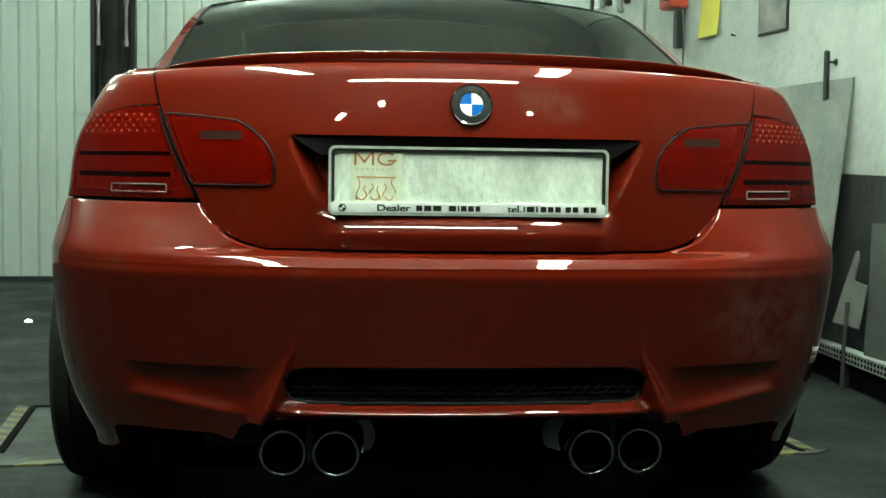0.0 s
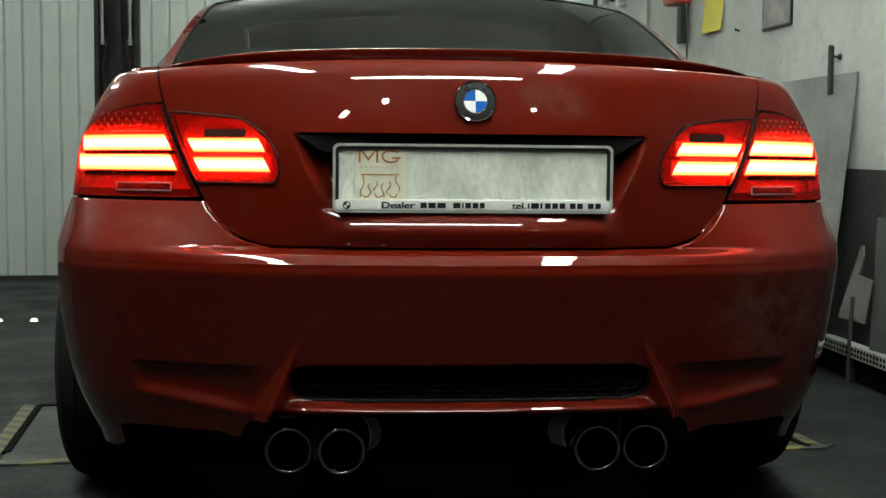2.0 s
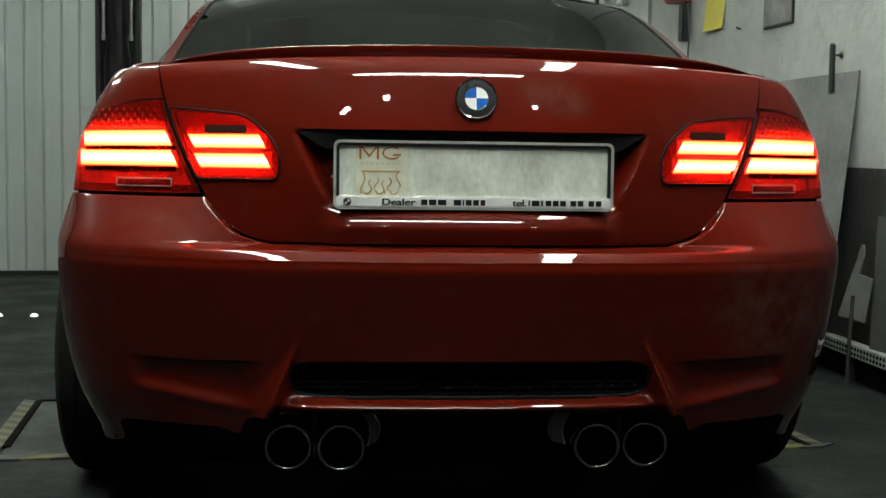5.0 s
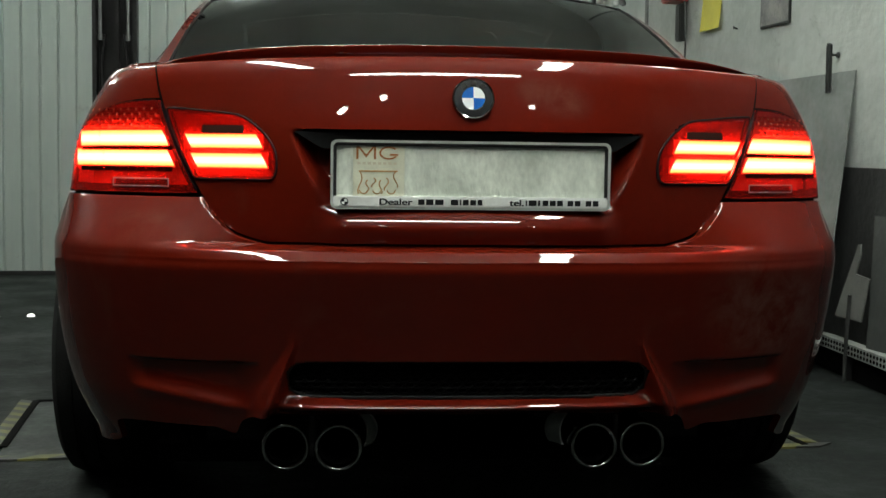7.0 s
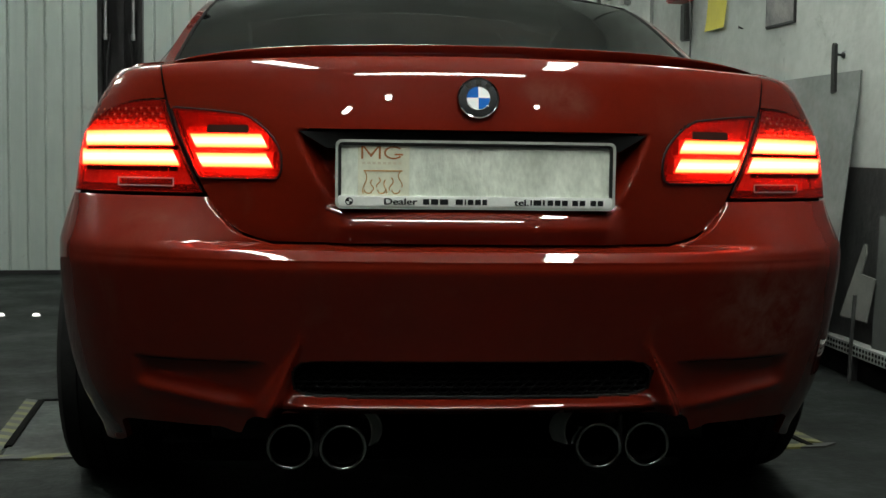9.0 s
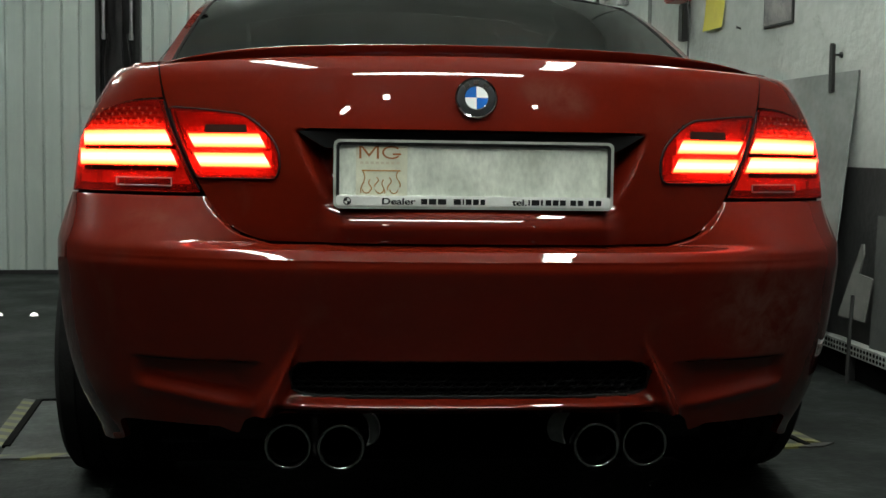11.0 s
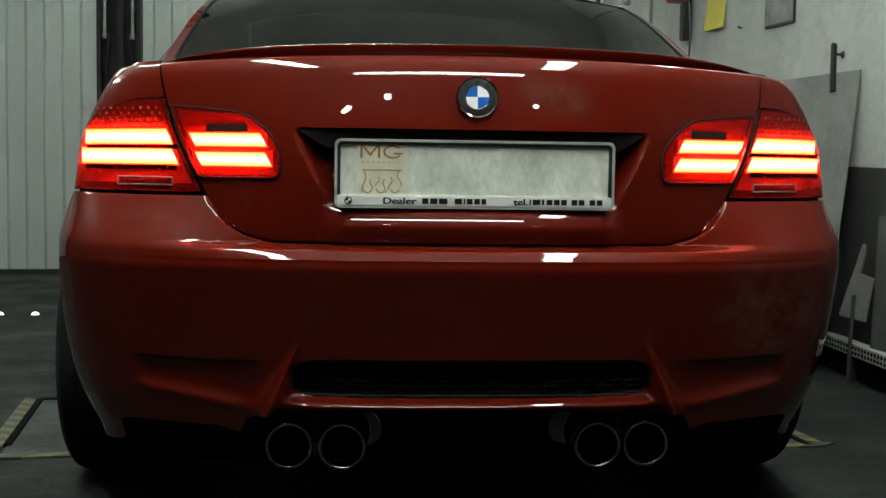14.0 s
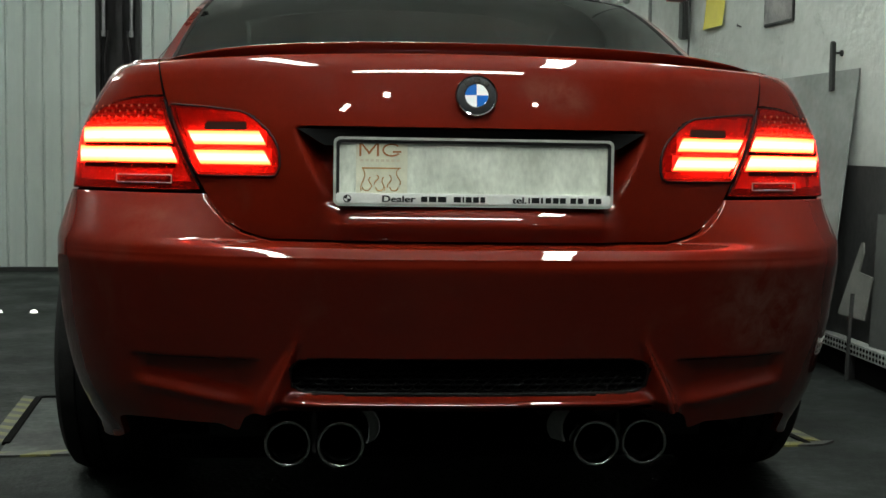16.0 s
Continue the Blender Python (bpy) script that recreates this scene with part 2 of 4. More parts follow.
def thing(name, label, category, kind="", group=""):
    return tagged(new(name), label, category, group, kind)


def curve(pts, v):
    """Smooth monotone-ish interpolation through (v, value) pairs."""
    if v <= pts[0][0]:
        return pts[0][1]
    if v >= pts[-1][0]:
        return pts[-1][1]
    n = len(pts)
    for i in range(n - 1):
        if v <= pts[i + 1][0]:
            (x0, y0), (x1, y1) = pts[i], pts[i + 1]
            h, d = x1 - x0, (y1 - y0) / (x1 - x0)
            dl = (y0 - pts[i - 1][1]) / (x0 - pts[i - 1][0]) if i else d
            dr = (pts[i + 2][1] - y1) / (pts[i + 2][0] - x1) if i + 2 < n else d
            m0 = 0 if dl * d <= 0 else 2 * dl * d / (dl + d)
            m1 = 0 if dr * d <= 0 else 2 * dr * d / (dr + d)
            t = (v - x0) / h
            return (2*t**3 - 3*t*t + 1)*y0 + (t**3 - 2*t*t + t)*h*m0 + (3*t*t - 2*t**3)*y1 + (t**3 - t*t)*h*m1


def ss(a, b, v):
    t = min(1, max(0, (v - a) / (b - a)))
    return t * t * (3 - 2 * t)


def grid(bm, f, nu, nv, flip=False, keep=None, thick=0.0, mi=0):
    """A sheet f(u, v) over the unit square; thick turns its border inwards as a rim. keep(p): drop faces elsewhere."""
    P = [[Vector(f(i / nu, j / nv)) for i in range(nu + 1)] for j in range(nv + 1)]
    V = [[bm.verts.new(p) for p in row] for row in P]
    for j in range(nv):
        for i in range(nu):
            c = (P[j][i] + P[j][i+1] + P[j+1][i] + P[j+1][i+1]) / 4
            if keep and not keep(c):
                continue
            q = (V[j][i], V[j][i+1], V[j+1][i+1], V[j+1][i])
            try:
                fc = bm.faces.new(q[::-1] if flip else q)
                fc.material_index = mi
            except ValueError:
                pass
    if thick:
        bm.normal_update()
        ring = [V[0][i] for i in range(nu)] + [V[j][nu] for j in range(nv)] + [V[nv][i] for i in range(nu, 0, -1)] + [V[j][0] for j in range(nv, 0, -1)]
        low = [bm.verts.new(v.co - v.normal * thick) for v in ring]
        n = len(ring)
        for k in range(n):
            q = (ring[k], low[k], low[(k+1) % n], ring[(k+1) % n])
            try:
                bm.faces.new(q[::-1] if flip else q)
            except ValueError:
                pass
    loose = [v for v in bm.verts if not v.link_faces]
    bmesh.ops.delete(bm, geom=loose, context="VERTS")


def box(bm, x0, x1, y0, y1, z0, z1, bevel=0.0, m=None, mi=0):
    r = bmesh.ops.create_cube(bm, size=1)
    vs = r["verts"]
    for v in vs:
        v.co = Vector(((x0 + x1)/2 + v.co.x*(x1 - x0), (y0 + y1)/2 + v.co.y*(y1 - y0), (z0 + z1)/2 + v.co.z*(z1 - z0)))
    if bevel:
        es = list({e for v in vs for e in v.link_edges})
        r = bmesh.ops.bevel(bm, geom=es, offset=bevel, segments=2, affect="EDGES")
        vs = list({v for f in r["faces"] for v in f.verts} | {v for v in vs if v.is_valid})
    if m:
        bmesh.ops.transform(bm, matrix=m, verts=vs)
    for f in {f for v in vs for f in v.link_faces}:
        f.material_index = mi
    return vs


def lathe(bm, prof, n=48, m=Matrix.Identity(4), close=False):
    """Turn (radius, height) pairs about z, then place by m."""
    rings = []
    for r, h in prof:
        rings.append([bm.verts.new(m @ Vector((r*math.cos(2*math.pi*k/n), r*math.sin(2*math.pi*k/n), h))) for k in range(n)])
    pairs = list(zip(rings, rings[1:])) + ([(rings[-1], rings[0])] if close else [])
    for a, b in pairs:
        for k in range(n):
            bm.faces.new((a[k], a[(k+1) % n], b[(k+1) % n], b[k]))


def tube(bm, pts, r, n=10, caps=True):
    """A round bar along points."""
    pts = [Vector(p) for p in pts]
    rings = []
    for i, p in enumerate(pts):
        d = (pts[min(i+1, len(pts)-1)] - pts[max(i-1, 0)]).normalized()
        a = d.orthogonal().normalized() if not rings else (rings_a - d * rings_a.dot(d)).normalized()
        rings_a = a
        b = d.cross(a)
        rr = r(i / (len(pts) - 1)) if callable(r) else r
        rings.append([bm.verts.new(p + a*rr*math.cos(2*math.pi*k/n) + b*rr*math.sin(2*math.pi*k/n)) for k in range(n)])
    for A, B in zip(rings, rings[1:]):
        for k in range(n):
            bm.faces.new((A[k], A[(k+1) % n], B[(k+1) % n], B[k]))
    if caps:
        bm.faces.new(rings[0][::-1])
        bm.faces.new(rings[-1])


def outline_slab(bm, pts, m, depth, bevel=0.0):
    """A flat slab of any outline (points in its own x, y), thick towards -z of m."""
    top = [bm.verts.new(m @ Vector((x, y, 0))) for x, y in pts]
    low = [bm.verts.new(m @ Vector((x, y, -depth))) for x, y in pts]
    bm.faces.new(top)
    bm.faces.new(low[::-1])
    n = len(pts)
    for k in range(n):
        bm.faces.new((top[k], low[k], low[(k+1) % n], top[(k+1) % n]))


def rounded(w, h, r, n=6):
    pts = []
    for cx, cy, a0 in ((w/2-r, h/2-r, 0), (-w/2+r, h/2-r, 90), (-w/2+r, -h/2+r, 180), (w/2-r, -h/2+r, 270)):
        for k in range(n + 1):
            a = radians(a0 + 90*k/n)
            pts.append((cx + r*math.cos(a), cy + r*math.sin(a)))
    return pts


# ================= the hall =================
TURN = 6.0                                   # the hall stands turned against the car
HALL = pose(0, 0, 0, 0, 0, TURN)             # hall axes: X across, Y along the white wall
XW, XL, YB, YF, ZC = 2.04, -6.5, 6.75, -11.0, 3.4
YW = 1.3                                     # the white wall begins here


def hall():
    bm = bmesh.new()
    box(bm, XL - 0.3, XW + 0.3, YF - 0.3, YB + 0.3, -0.2, 0.0)
    fl = tagged(link("floor", bm, CONCRETE, smooth=0), "worn grey-green painted concrete workshop floor", "floor", kind="structure")
    fl.matrix_world = HALL
    bm = bmesh.new()
    grid(bm, lambda u, v: (XW, YW + u*(YB - YW), 0.83 + v*(ZC - 0.83)), 60, 12)
    box(bm, XW + 0.001, XW + 0.25, YW, YB, 0.0, ZC)
    w = tagged(link("wall_east", bm, PLASTER, smooth=0), "stained white plastered wall, scuffed and chipped", "wall", kind="structure")
    w.matrix_world = HALL
    bm = bmesh.new()
    def dado(u, v):
        y = YW + u*(YB - YW)
        return (XW - 0.004, y, v*(0.825 + 0.006*math.sin(y*3.1)))
    grid(bm, dado, 120, 2, thick=-0.004)
    tagged(link("dado_paint", bm, GREYWALL, smooth=0), "dark grey oil-paint dado along the wall", "wall paint", kind="structure").matrix_world = HALL
    # end wall of ribbed sheets
    bm = bmesh.new()
    x, ribs = XL, []
    rnd = random.Random(4)
    pitch = 0.125
    n = int((XW - XL) / pitch)
    xs = []
    for k in range(n):
        xs += [(x, 0), (x + 0.012, 0.012), (x + 0.024, 0.0)]
        x += pitch
    xs.append((XW, 0))
    lo = [bm.verts.new((a, YB + b, 0.02)) for a, b in xs]
    hi = [bm.verts.new((a, YB + b, ZC)) for a, b in xs]
    for k in range(len(xs) - 1):
        bm.faces.new((lo[k], lo[k+1], hi[k+1], hi[k]))
    box(bm, XL, XW, YB + 0.02, YB + 0.25, 0.0, ZC)
    tagged(link("wall_north", bm, SHEET, smooth=0), "pale grey-green ribbed metal sheet wall", "wall", kind="structure").matrix_world = HALL
    # unseen walls, kept dark so the car's paint reflects less light
    for nm, a in (("wall_west", (XL - 0.25, XL, YF, YB)), ("wall_south", (XL, XW, YF - 0.25, YF)), ("wall_southeast", (XW, XW + 0.25, YF, YW))):
        bm = bmesh.new()
        box(bm, *a, 0.0, ZC)
        tagged(link(nm, bm, GREYWALL, smooth=0), "unseen dark wall, added to dim the car's reflections", "wall", kind="structure").matrix_world = HALL
    bm = bmesh.new()
    box(bm, XL - 0.3, XW + 0.3, YF - 0.3, YB + 0.3, ZC, ZC + 0.2)
    tagged(link("ceiling", bm, CEIL, smooth=0), "plain grey workshop ceiling", "ceiling", kind="structure").matrix_world = HALL
    bm = bmesh.new()
    box(bm, XL, XW - 0.01, YB - 0.015, YB - 0.002, 0.0, 0.03)
    tagged(link("baseboard", bm, BLACK, smooth=0), "black rubber strip at the foot of the sheet wall", "strip", kind="structure").matrix_world = HALL


def ceiling_light(x, y, z, length, width, yaw, glowing):
    t = thing("ceiling_light", "fluorescent ceiling light with a white steel tray", "ceiling light", group="hall lights")
    bm = bmesh.new()
    side = width * (0.22 if glowing is TUBE else 0.56)       # the panels by the car have full-width trays
    box(bm, -length/2 - 0.01, length/2 + 0.01, -side, side, 0.0, 0.04, 0.004)
    part("tray", bm, WHITE, t)
    bm = bmesh.new()
    box(bm, -length/2, length/2, -width/2, width/2, -0.035, -0.002, 0.012)
    part("tube", bm, glowing, t, "lit white tube")
    for sx in (-0.4, 0.4):
        bm = bmesh.new()
        tube(bm, [(sx*length, 0, 0.045), (sx*length, 0, max(0.05, ZC - z))], 0.006, 6)
        part("hanger", bm, STEEL, t)
    t.matrix_world = pose(x, y, z, 0, 0, yaw)
    return t


hall()
LIGHTS = [(-1.10, -0.40, 3.0, 1.5, 0.17, 92, SIDEPANEL), (0.76, -0.40, 3.0, 1.5, 0.19, 94, SIDEPANEL), (-0.05, -2.05, 2.9, 1.5, 0.13, 0, REARBAR),
          (-1.24, -3.62, 3.0, 0.26, 0.09, 52, PANEL), (-0.54, -3.33, 3.0, 0.09, 0.08, 0, PANEL), (1.14, -3.52, 3.0, 0.07, 0.07, 0, PANEL),
          (-2.2, 2.2, 3.2, 1.5, 0.16, 96, TUBE), (-3.3, 4.9, 3.2, 1.5, 0.16, 6, TUBE), (-0.3, 6.15, 3.2, 1.5, 0.16, 6, TUBE), (1.5, 2.2, 3.2, 1.5, 0.16, 96, TUBE),
          (-4.6, 3.4, 3.2, 1.5, 0.16, 96, TUBE)]
for L in LIGHTS:
    ceiling_light(*L)


# ================= the car =================
# Car axes: x across, y forward from the number plate, z up.
GAP = 0.004
# the tail's lean (forward per metre up) by height; its sum gives the profile
LEAN = [(0.655, -0.30), (0.675, -0.12), (0.695, -0.03), (0.72, 0.0), (0.75, 0.03), (0.80, 0.05), (0.85, 0.11), (0.88, 0.18), (0.91, 0.225), (0.935, 0.243), (0.96, 0.255),
        (0.983, 0.260), (0.985, 0.332), (0.991, 0.346), (0.997, 0.37), (1.003, 0.50), (1.013, 0.72), (1.022, 1.05), (1.0255, 2.2), (1.028, 5.0), (1.030, 11.0), (1.0345, 24.0)]
Y0, _y = [], 0.003
for _k in range(190):
    _z = 0.655 + 0.002 * _k
    Y0.append((_z, _y))
    _y += 0.002 * float(np.interp(_z + 0.001, [a for a, b in LEAN], [b for a, b in LEAN]))
LIP = [(0.655, -0.018), (0.668, -0.021), (0.684, -0.0255), (0.693, -0.0270), (0.697, -0.0268), (0.701, -0.0256), (0.705, -0.0239), (0.709, -0.0221), (0.7125, -0.0205), (0.716, -0.0186),
       (0.719, -0.0166), (0.722, -0.0142), (0.725, -0.0114), (0.729, -0.0065), (0.733, 0.0), (0.739, 0.008), (0.752, 0.009), (0.775, 0.0)]
WID = [(0.20, 0.74), (0.27, 0.775), (0.30, 0.790), (0.36, 0.815), (0.45, 0.838), (0.62, 0.846), (0.66, 0.842), (0.70, 0.832), (0.755, 0.814), (0.85, 0.799), (0.93, 0.766),
       (0.97, 0.742), (1.00, 0.722), (1.02, 0.700), (1.045, 0.665)]
WBUM = [(0.21, 0.758), (0.25, 0.774), (0.30, 0.796), (0.35, 0.815), (0.42, 0.832), (0.50, 0.841), (0.60, 0.844), (0.645, 0.844), (0.70, 0.832), (0.755, 0.814)]
XS = [(0.664, 0.385), (0.674, 0.425), (0.684, 0.452), (0.70, 0.474), (0.753, 0.518), (0.93, 0.597), (1.02, 0.618), (1.04, 0.622)]
FLARE = [(0.35, 0.0), (0.6, 0.045), (0.95, 0.088), (1.4, 0.055), (2.4, 0.05), (3.3, 0.07), (3.71, 0.088), (4.05, 0.04), (4.25, -0.08), (4.42, -0.26)]
AXLE_R, AXLE_F, HUB, ARCH = 0.955, 3.715, 0.325, 0.362


def crown(x, z):
    return z + 0.04 * x * x * ss(0.88, 1.0, z)


def corner(x, w, d, p):
    return d * (1 - math.sqrt(max(0.0, 1 - (min(abs(x) / w, 1)) ** p)))


def bowl(x):
    """How the tail curves forward towards the sides."""
    return 0.42 * abs(x) ** 2.5


def base_y(x, z):
    """Tail surface of boot lid, lamps and wings."""
    return curve(Y0, crown(x, z)) + bowl(x) + corner(x, curve(WID, z), 0.07, 9)


def end_y(z):
    w = curve(WID, z)
    return curve(Y0, crown(w, z)) + bowl(w) + 0.07


def side_x(y, z):
    return curve(WID, z) + curve(FLARE, y) * (1 - 0.5 * ss(0.8, 0.97, z))


def a_of(x, w):
    return 1 - math.sqrt(max(0, 1 - abs(x) / w))


def tail(a, z, s):
    """Wing and lamp surface: a up to 1 across the tail, past 1 forwards along the side (metres)."""
    w = curve(WID, z)
    if a <= 1:
        x = w * (2 * a - a * a)
        return (s * x, base_y(x, z), z)
    y = end_y(z) + (a - 1)
    return (s * (w + (side_x(y, z) - w) * ss(0, 0.12, a - 1)), y, z)


def z_gap(x):
    """Height of the joint between boot lid or lamp above and bumper below."""
    x = abs(x)
    if x >= 0.516:
        return 0.751
    if x <= 0.385:
        return 0.664
    lo, hi = 0.664, 0.753
    for _ in range(24):
        m = (lo + hi) / 2
        lo, hi = (m, hi) if curve(XS, m) < x else (lo, m)
    return lo


def crease_y(x):
    x = abs(x)
    return -0.082 + 0.12 * x * x + 0.18 * x ** 3


YB_FACE = [(0.25, 0.122), (0.30, 0.094), (0.34, 0.078), (0.365, 0.070), (0.40, 0.062), (0.44, 0.052), (0.50, 0.036), (0.56, 0.020), (0.61, 0.007), (0.636, 0.002)]
ZC_B = 0.636


def z_low(x):
    x = abs(x)
    return curve([(0.0, 0.340), (0.16, 0.340), (0.36, 0.334), (0.395, 0.318), (0.415, 0.290), (0.45, 0.302), (0.55, 0.302), (0.62, 0.298), (0.642, 0.290), (0.656, 0.246), (0.69, 0.234), (0.72, 0.228)], x)


def bumper_y(x, z, w):
    ax = abs(x)
    yc = crease_y(x)
    if z > ZC_B:
        y0 = yc + 0.002 + corner(x, w, 0.20, 6)
        t = min(1, (z - ZC_B) / 0.028)
        t = 0.22 * (t / 0.58) ** 1.2 if t < 0.58 else 0.22 + 0.78 * ((t - 0.58) / 0.42) ** 1.4
        shelf = y0 + (base_y(x, max(0.664, z)) - y0) * t
        flank = y0 + (base_y(x, max(0.751, z)) - y0) * min(1, (z - ZC_B) / 0.115) ** 1.25
        y = shelf + (flank - shelf) * ss(0.30, 0.64, ax)
        # rolled edge along the lid
        d = min(1, max(0, (z_gap(ax) - z) / 0.005))
        y += (base_y(x, z) + 0.001 - y) * (1 - d) ** 2
    else:
        y = yc + curve(YB_FACE, z) + corner(x, w, 0.20, 6)
    # rounded edge where top and face meet
    y += 0.0055 * math.exp(-((z - ZC_B) / 0.012) ** 2)
    # side scoops beside the fins
    sx = ss(0.39, 0.46, ax) * (1 - ss(0.625, 0.668, ax))
    zt, zb = 0.437, 0.385 - 0.030 * (1 - ss(0.40, 0.66, ax))
    y += 0.016 * sx * ss(zb - 0.014, zb + 0.030, z) * (1 - ss(zt - 0.004, zt + 0.002, z))
    y -= 0.006 * sx * math.exp(-((z - zb + 0.010) / 0.012) ** 2)
    # fins that rise from the pipes
    fx = 0.412 - 0.42 * (z - 0.29) * (1 if z > 0.29 else 0)
    fx = max(fx, 0.335)
    amp = 0.048 * ss(0.26, 0.31, z) * (1 - ss(0.36, 0.515, z))
    wd = 0.007 + (0.014 if ax > fx else 0.012) * (1 - ss(0.35, 0.47, z)) * ss(0.28, 0.35, z)
    y -= amp * math.exp(-((ax - fx) / wd) ** 2)
    # lip under the grille
    y -= 0.032 * (1 - ss(0.32, 0.40, ax)) * math.exp(-((z - 0.355) / 0.014) ** 2)
    return y


def grille_hole(x, z, grow=0.0):
    ax = abs(x)
    return (ax / (0.349 + grow)) ** 16 + (abs(z - 0.4075) / (0.0365 + grow)) ** 3.2 < 1


def bumper_f(u, v):
    """u in -1.6..1.6, past 1 along the side to the wheel arch."""
    s, a = (1 if u >= 0 else -1), abs(u)
    aa = min(a, 1)
    fx = 2 * aa - aa * aa
    zl, zt = z_low(0.73 * fx), z_gap(0.84 * fx) - 0.002
    # rows: closer together round the crease
    z = zl + v * (ZC_B - zl) / 0.72 if v < 0.72 else ZC_B + (v - 0.72) / 0.28 * (zt - ZC_B)
    w = curve(WBUM, z)
    x = w * (2 * aa - aa * aa)
    y = bumper_y(x, z, w)
    if a > 1:
        ye = y
        t = (a - 1) / 0.6
        dz = z - HUB
        ya = AXLE_R - math.sqrt(max(0.0, (ARCH + 0.012) ** 2 - dz * dz)) if abs(dz) < ARCH + 0.012 else AXLE_R
        ya = min(ya, 0.70) if z < 0.69 else 0.70
        y = ye + (ya - ye) * t
        x = w + (side_x(y, z) - w) * ss(0.0, 1.0, t)
    return (s * x, y, z)


def spread(u):
    """Columns closer together across the tail than along the sides."""
    t = abs(2*u - 1)
    return math.copysign(t / 0.8 * 0.75 if t < 0.8 else 0.75 + (t - 0.8) / 0.2 * 0.85, 2*u - 1)


def recess(x, z):
    """Depth of the number plate recess in the lid."""
    half = 0.265 + (0.341 - 0.265) * ss(0.70, 0.89, z) ** 0.8
    d = 0.052 * ss(0.730, 0.80, z) ** 0.6
    return d * (1 - ss(half - 0.035, half + 0.004, abs(x))) * (1 - ss(0.874, 0.882, z))


def lid_f(u, v):
    z = 0.666 + v * (1.031 - 0.666)
    xs = curve(XS, z) - GAP
    x = (2 * u - 1) * xs
    z2 = z - 0.04 * x * x * ss(0.88, 1.0, z)
    return (x, curve(Y0, z) + bowl(x) + corner(x, 0.84, 0.07, 9) + recess(x, z) + curve(LIP, z) * (1 - ss(0.245, 0.30, abs(x))), z2)


def lamp_top(p):
    return 0.938 - 0.095 * p ** 2.2


def outer_lamp_pt(p, q, s, inset=0.0, grow=0.0):
    zb, zt = 0.757 - grow, lamp_top(p) + grow
    z = zb + q * (zt - zb)
    w = curve(WID, z)
    a0 = a_of(curve(XS, z) + GAP * 1.5 - grow, w)
    a = a0 + (1.085 + grow - a0) * p
    P = Vector(tail(a, z, s))
    if inset:
        e = 1e-3
        d1 = Vector(tail(min(a + e, 2), z, s)) - Vector(tail(a - e, z, s))
        d2 = Vector(tail(a, z + e, s)) - Vector(tail(a, z - e, s))
        n = d1.cross(d2).normalized()
        if 0.7*s*n.x - 0.7*n.y < 0:
            n = -n
        P = P - n * inset
    return P


def inner_lamp_pt(p, q, s, inset=0.0, grow=0.0):
    """p from the lid edge to the rounded inner end."""
    zb, zt = 0.786 - grow, 0.921 + grow
    zm = zb + q * (zt - zb)
    x1 = curve(XS, zm) - GAP * 1.5 + grow
    x0 = 0.372 - grow + 0.068 * max(0, (zm - 0.82) / 0.10) ** 2.2 + 0.012 * max(0, (0.81 - zm) / 0.03) ** 2
    x = x1 + (x0 - x1) * p
    # the lower edge climbs a little, the upper edge falls towards the inner end
    z = zm - 0.014 * p ** 1.4 * q
    y = curve(Y0, crown(x, z)) + bowl(x) + corner(x, 0.84, 0.07, 9)
    return Vector((s * x, y - 0.004 + inset, z))


def in_inner_lamp(c, grow=-0.007):
    ax = abs(c.x)
    x1 = curve(XS, c.z)
    p = min(1, max(0, (x1 - ax) / (x1 - 0.372)))
    if not 0.786 - grow < c.z < 0.921 + grow - 0.014 * p ** 1.4:
        return False
    x0 = 0.372 - grow + 0.068 * max(0, (c.z - 0.82) / 0.10) ** 2.2
    return ax > x0


# ---- cabin ----
ZR = [(0.45, 1.010), (0.55, 1.036), (0.78, 1.120), (1.3, 1.316), (1.5, 1.370), (1.8, 1.41), (2.2, 1.42), (2.6, 1.38), (3.0, 1.24), (3.35, 1.03), (3.45, 0.98)]
XE = [(0.45, 0.703), (0.75, 0.700), (1.3, 0.665), (1.8, 0.62), (2.5, 0.61), (3.0, 0.645), (3.4, 0.69)]
ZS = [(0.45, 1.000), (0.8, 1.005), (1.3, 0.985), (2.4, 0.955), (3.4, 0.945)]


def cabin_top(u, y, drop=0.0):
    xe = curve(XE, y)
    x = u * xe
    bow = 0.055 * (x / xe) ** 2 + 0.012 * (x / xe) ** 8
    return (x, y + 0.10 * x * x, max(curve(ZR, y) - bow * 0.8 - drop, 0.97))


def cabin_side(t, y, s):
    a = Vector(cabin_top(1, y))
    zs = curve(ZS, y)
    b = Vector((side_x(y + 0.03, min(zs, 1.02)) - 0.02, a.y, zs))
    p = a.lerp(b, t)
    p.x += 0.018 * math.sin(t * math.pi)
    p.x *= s
    return p


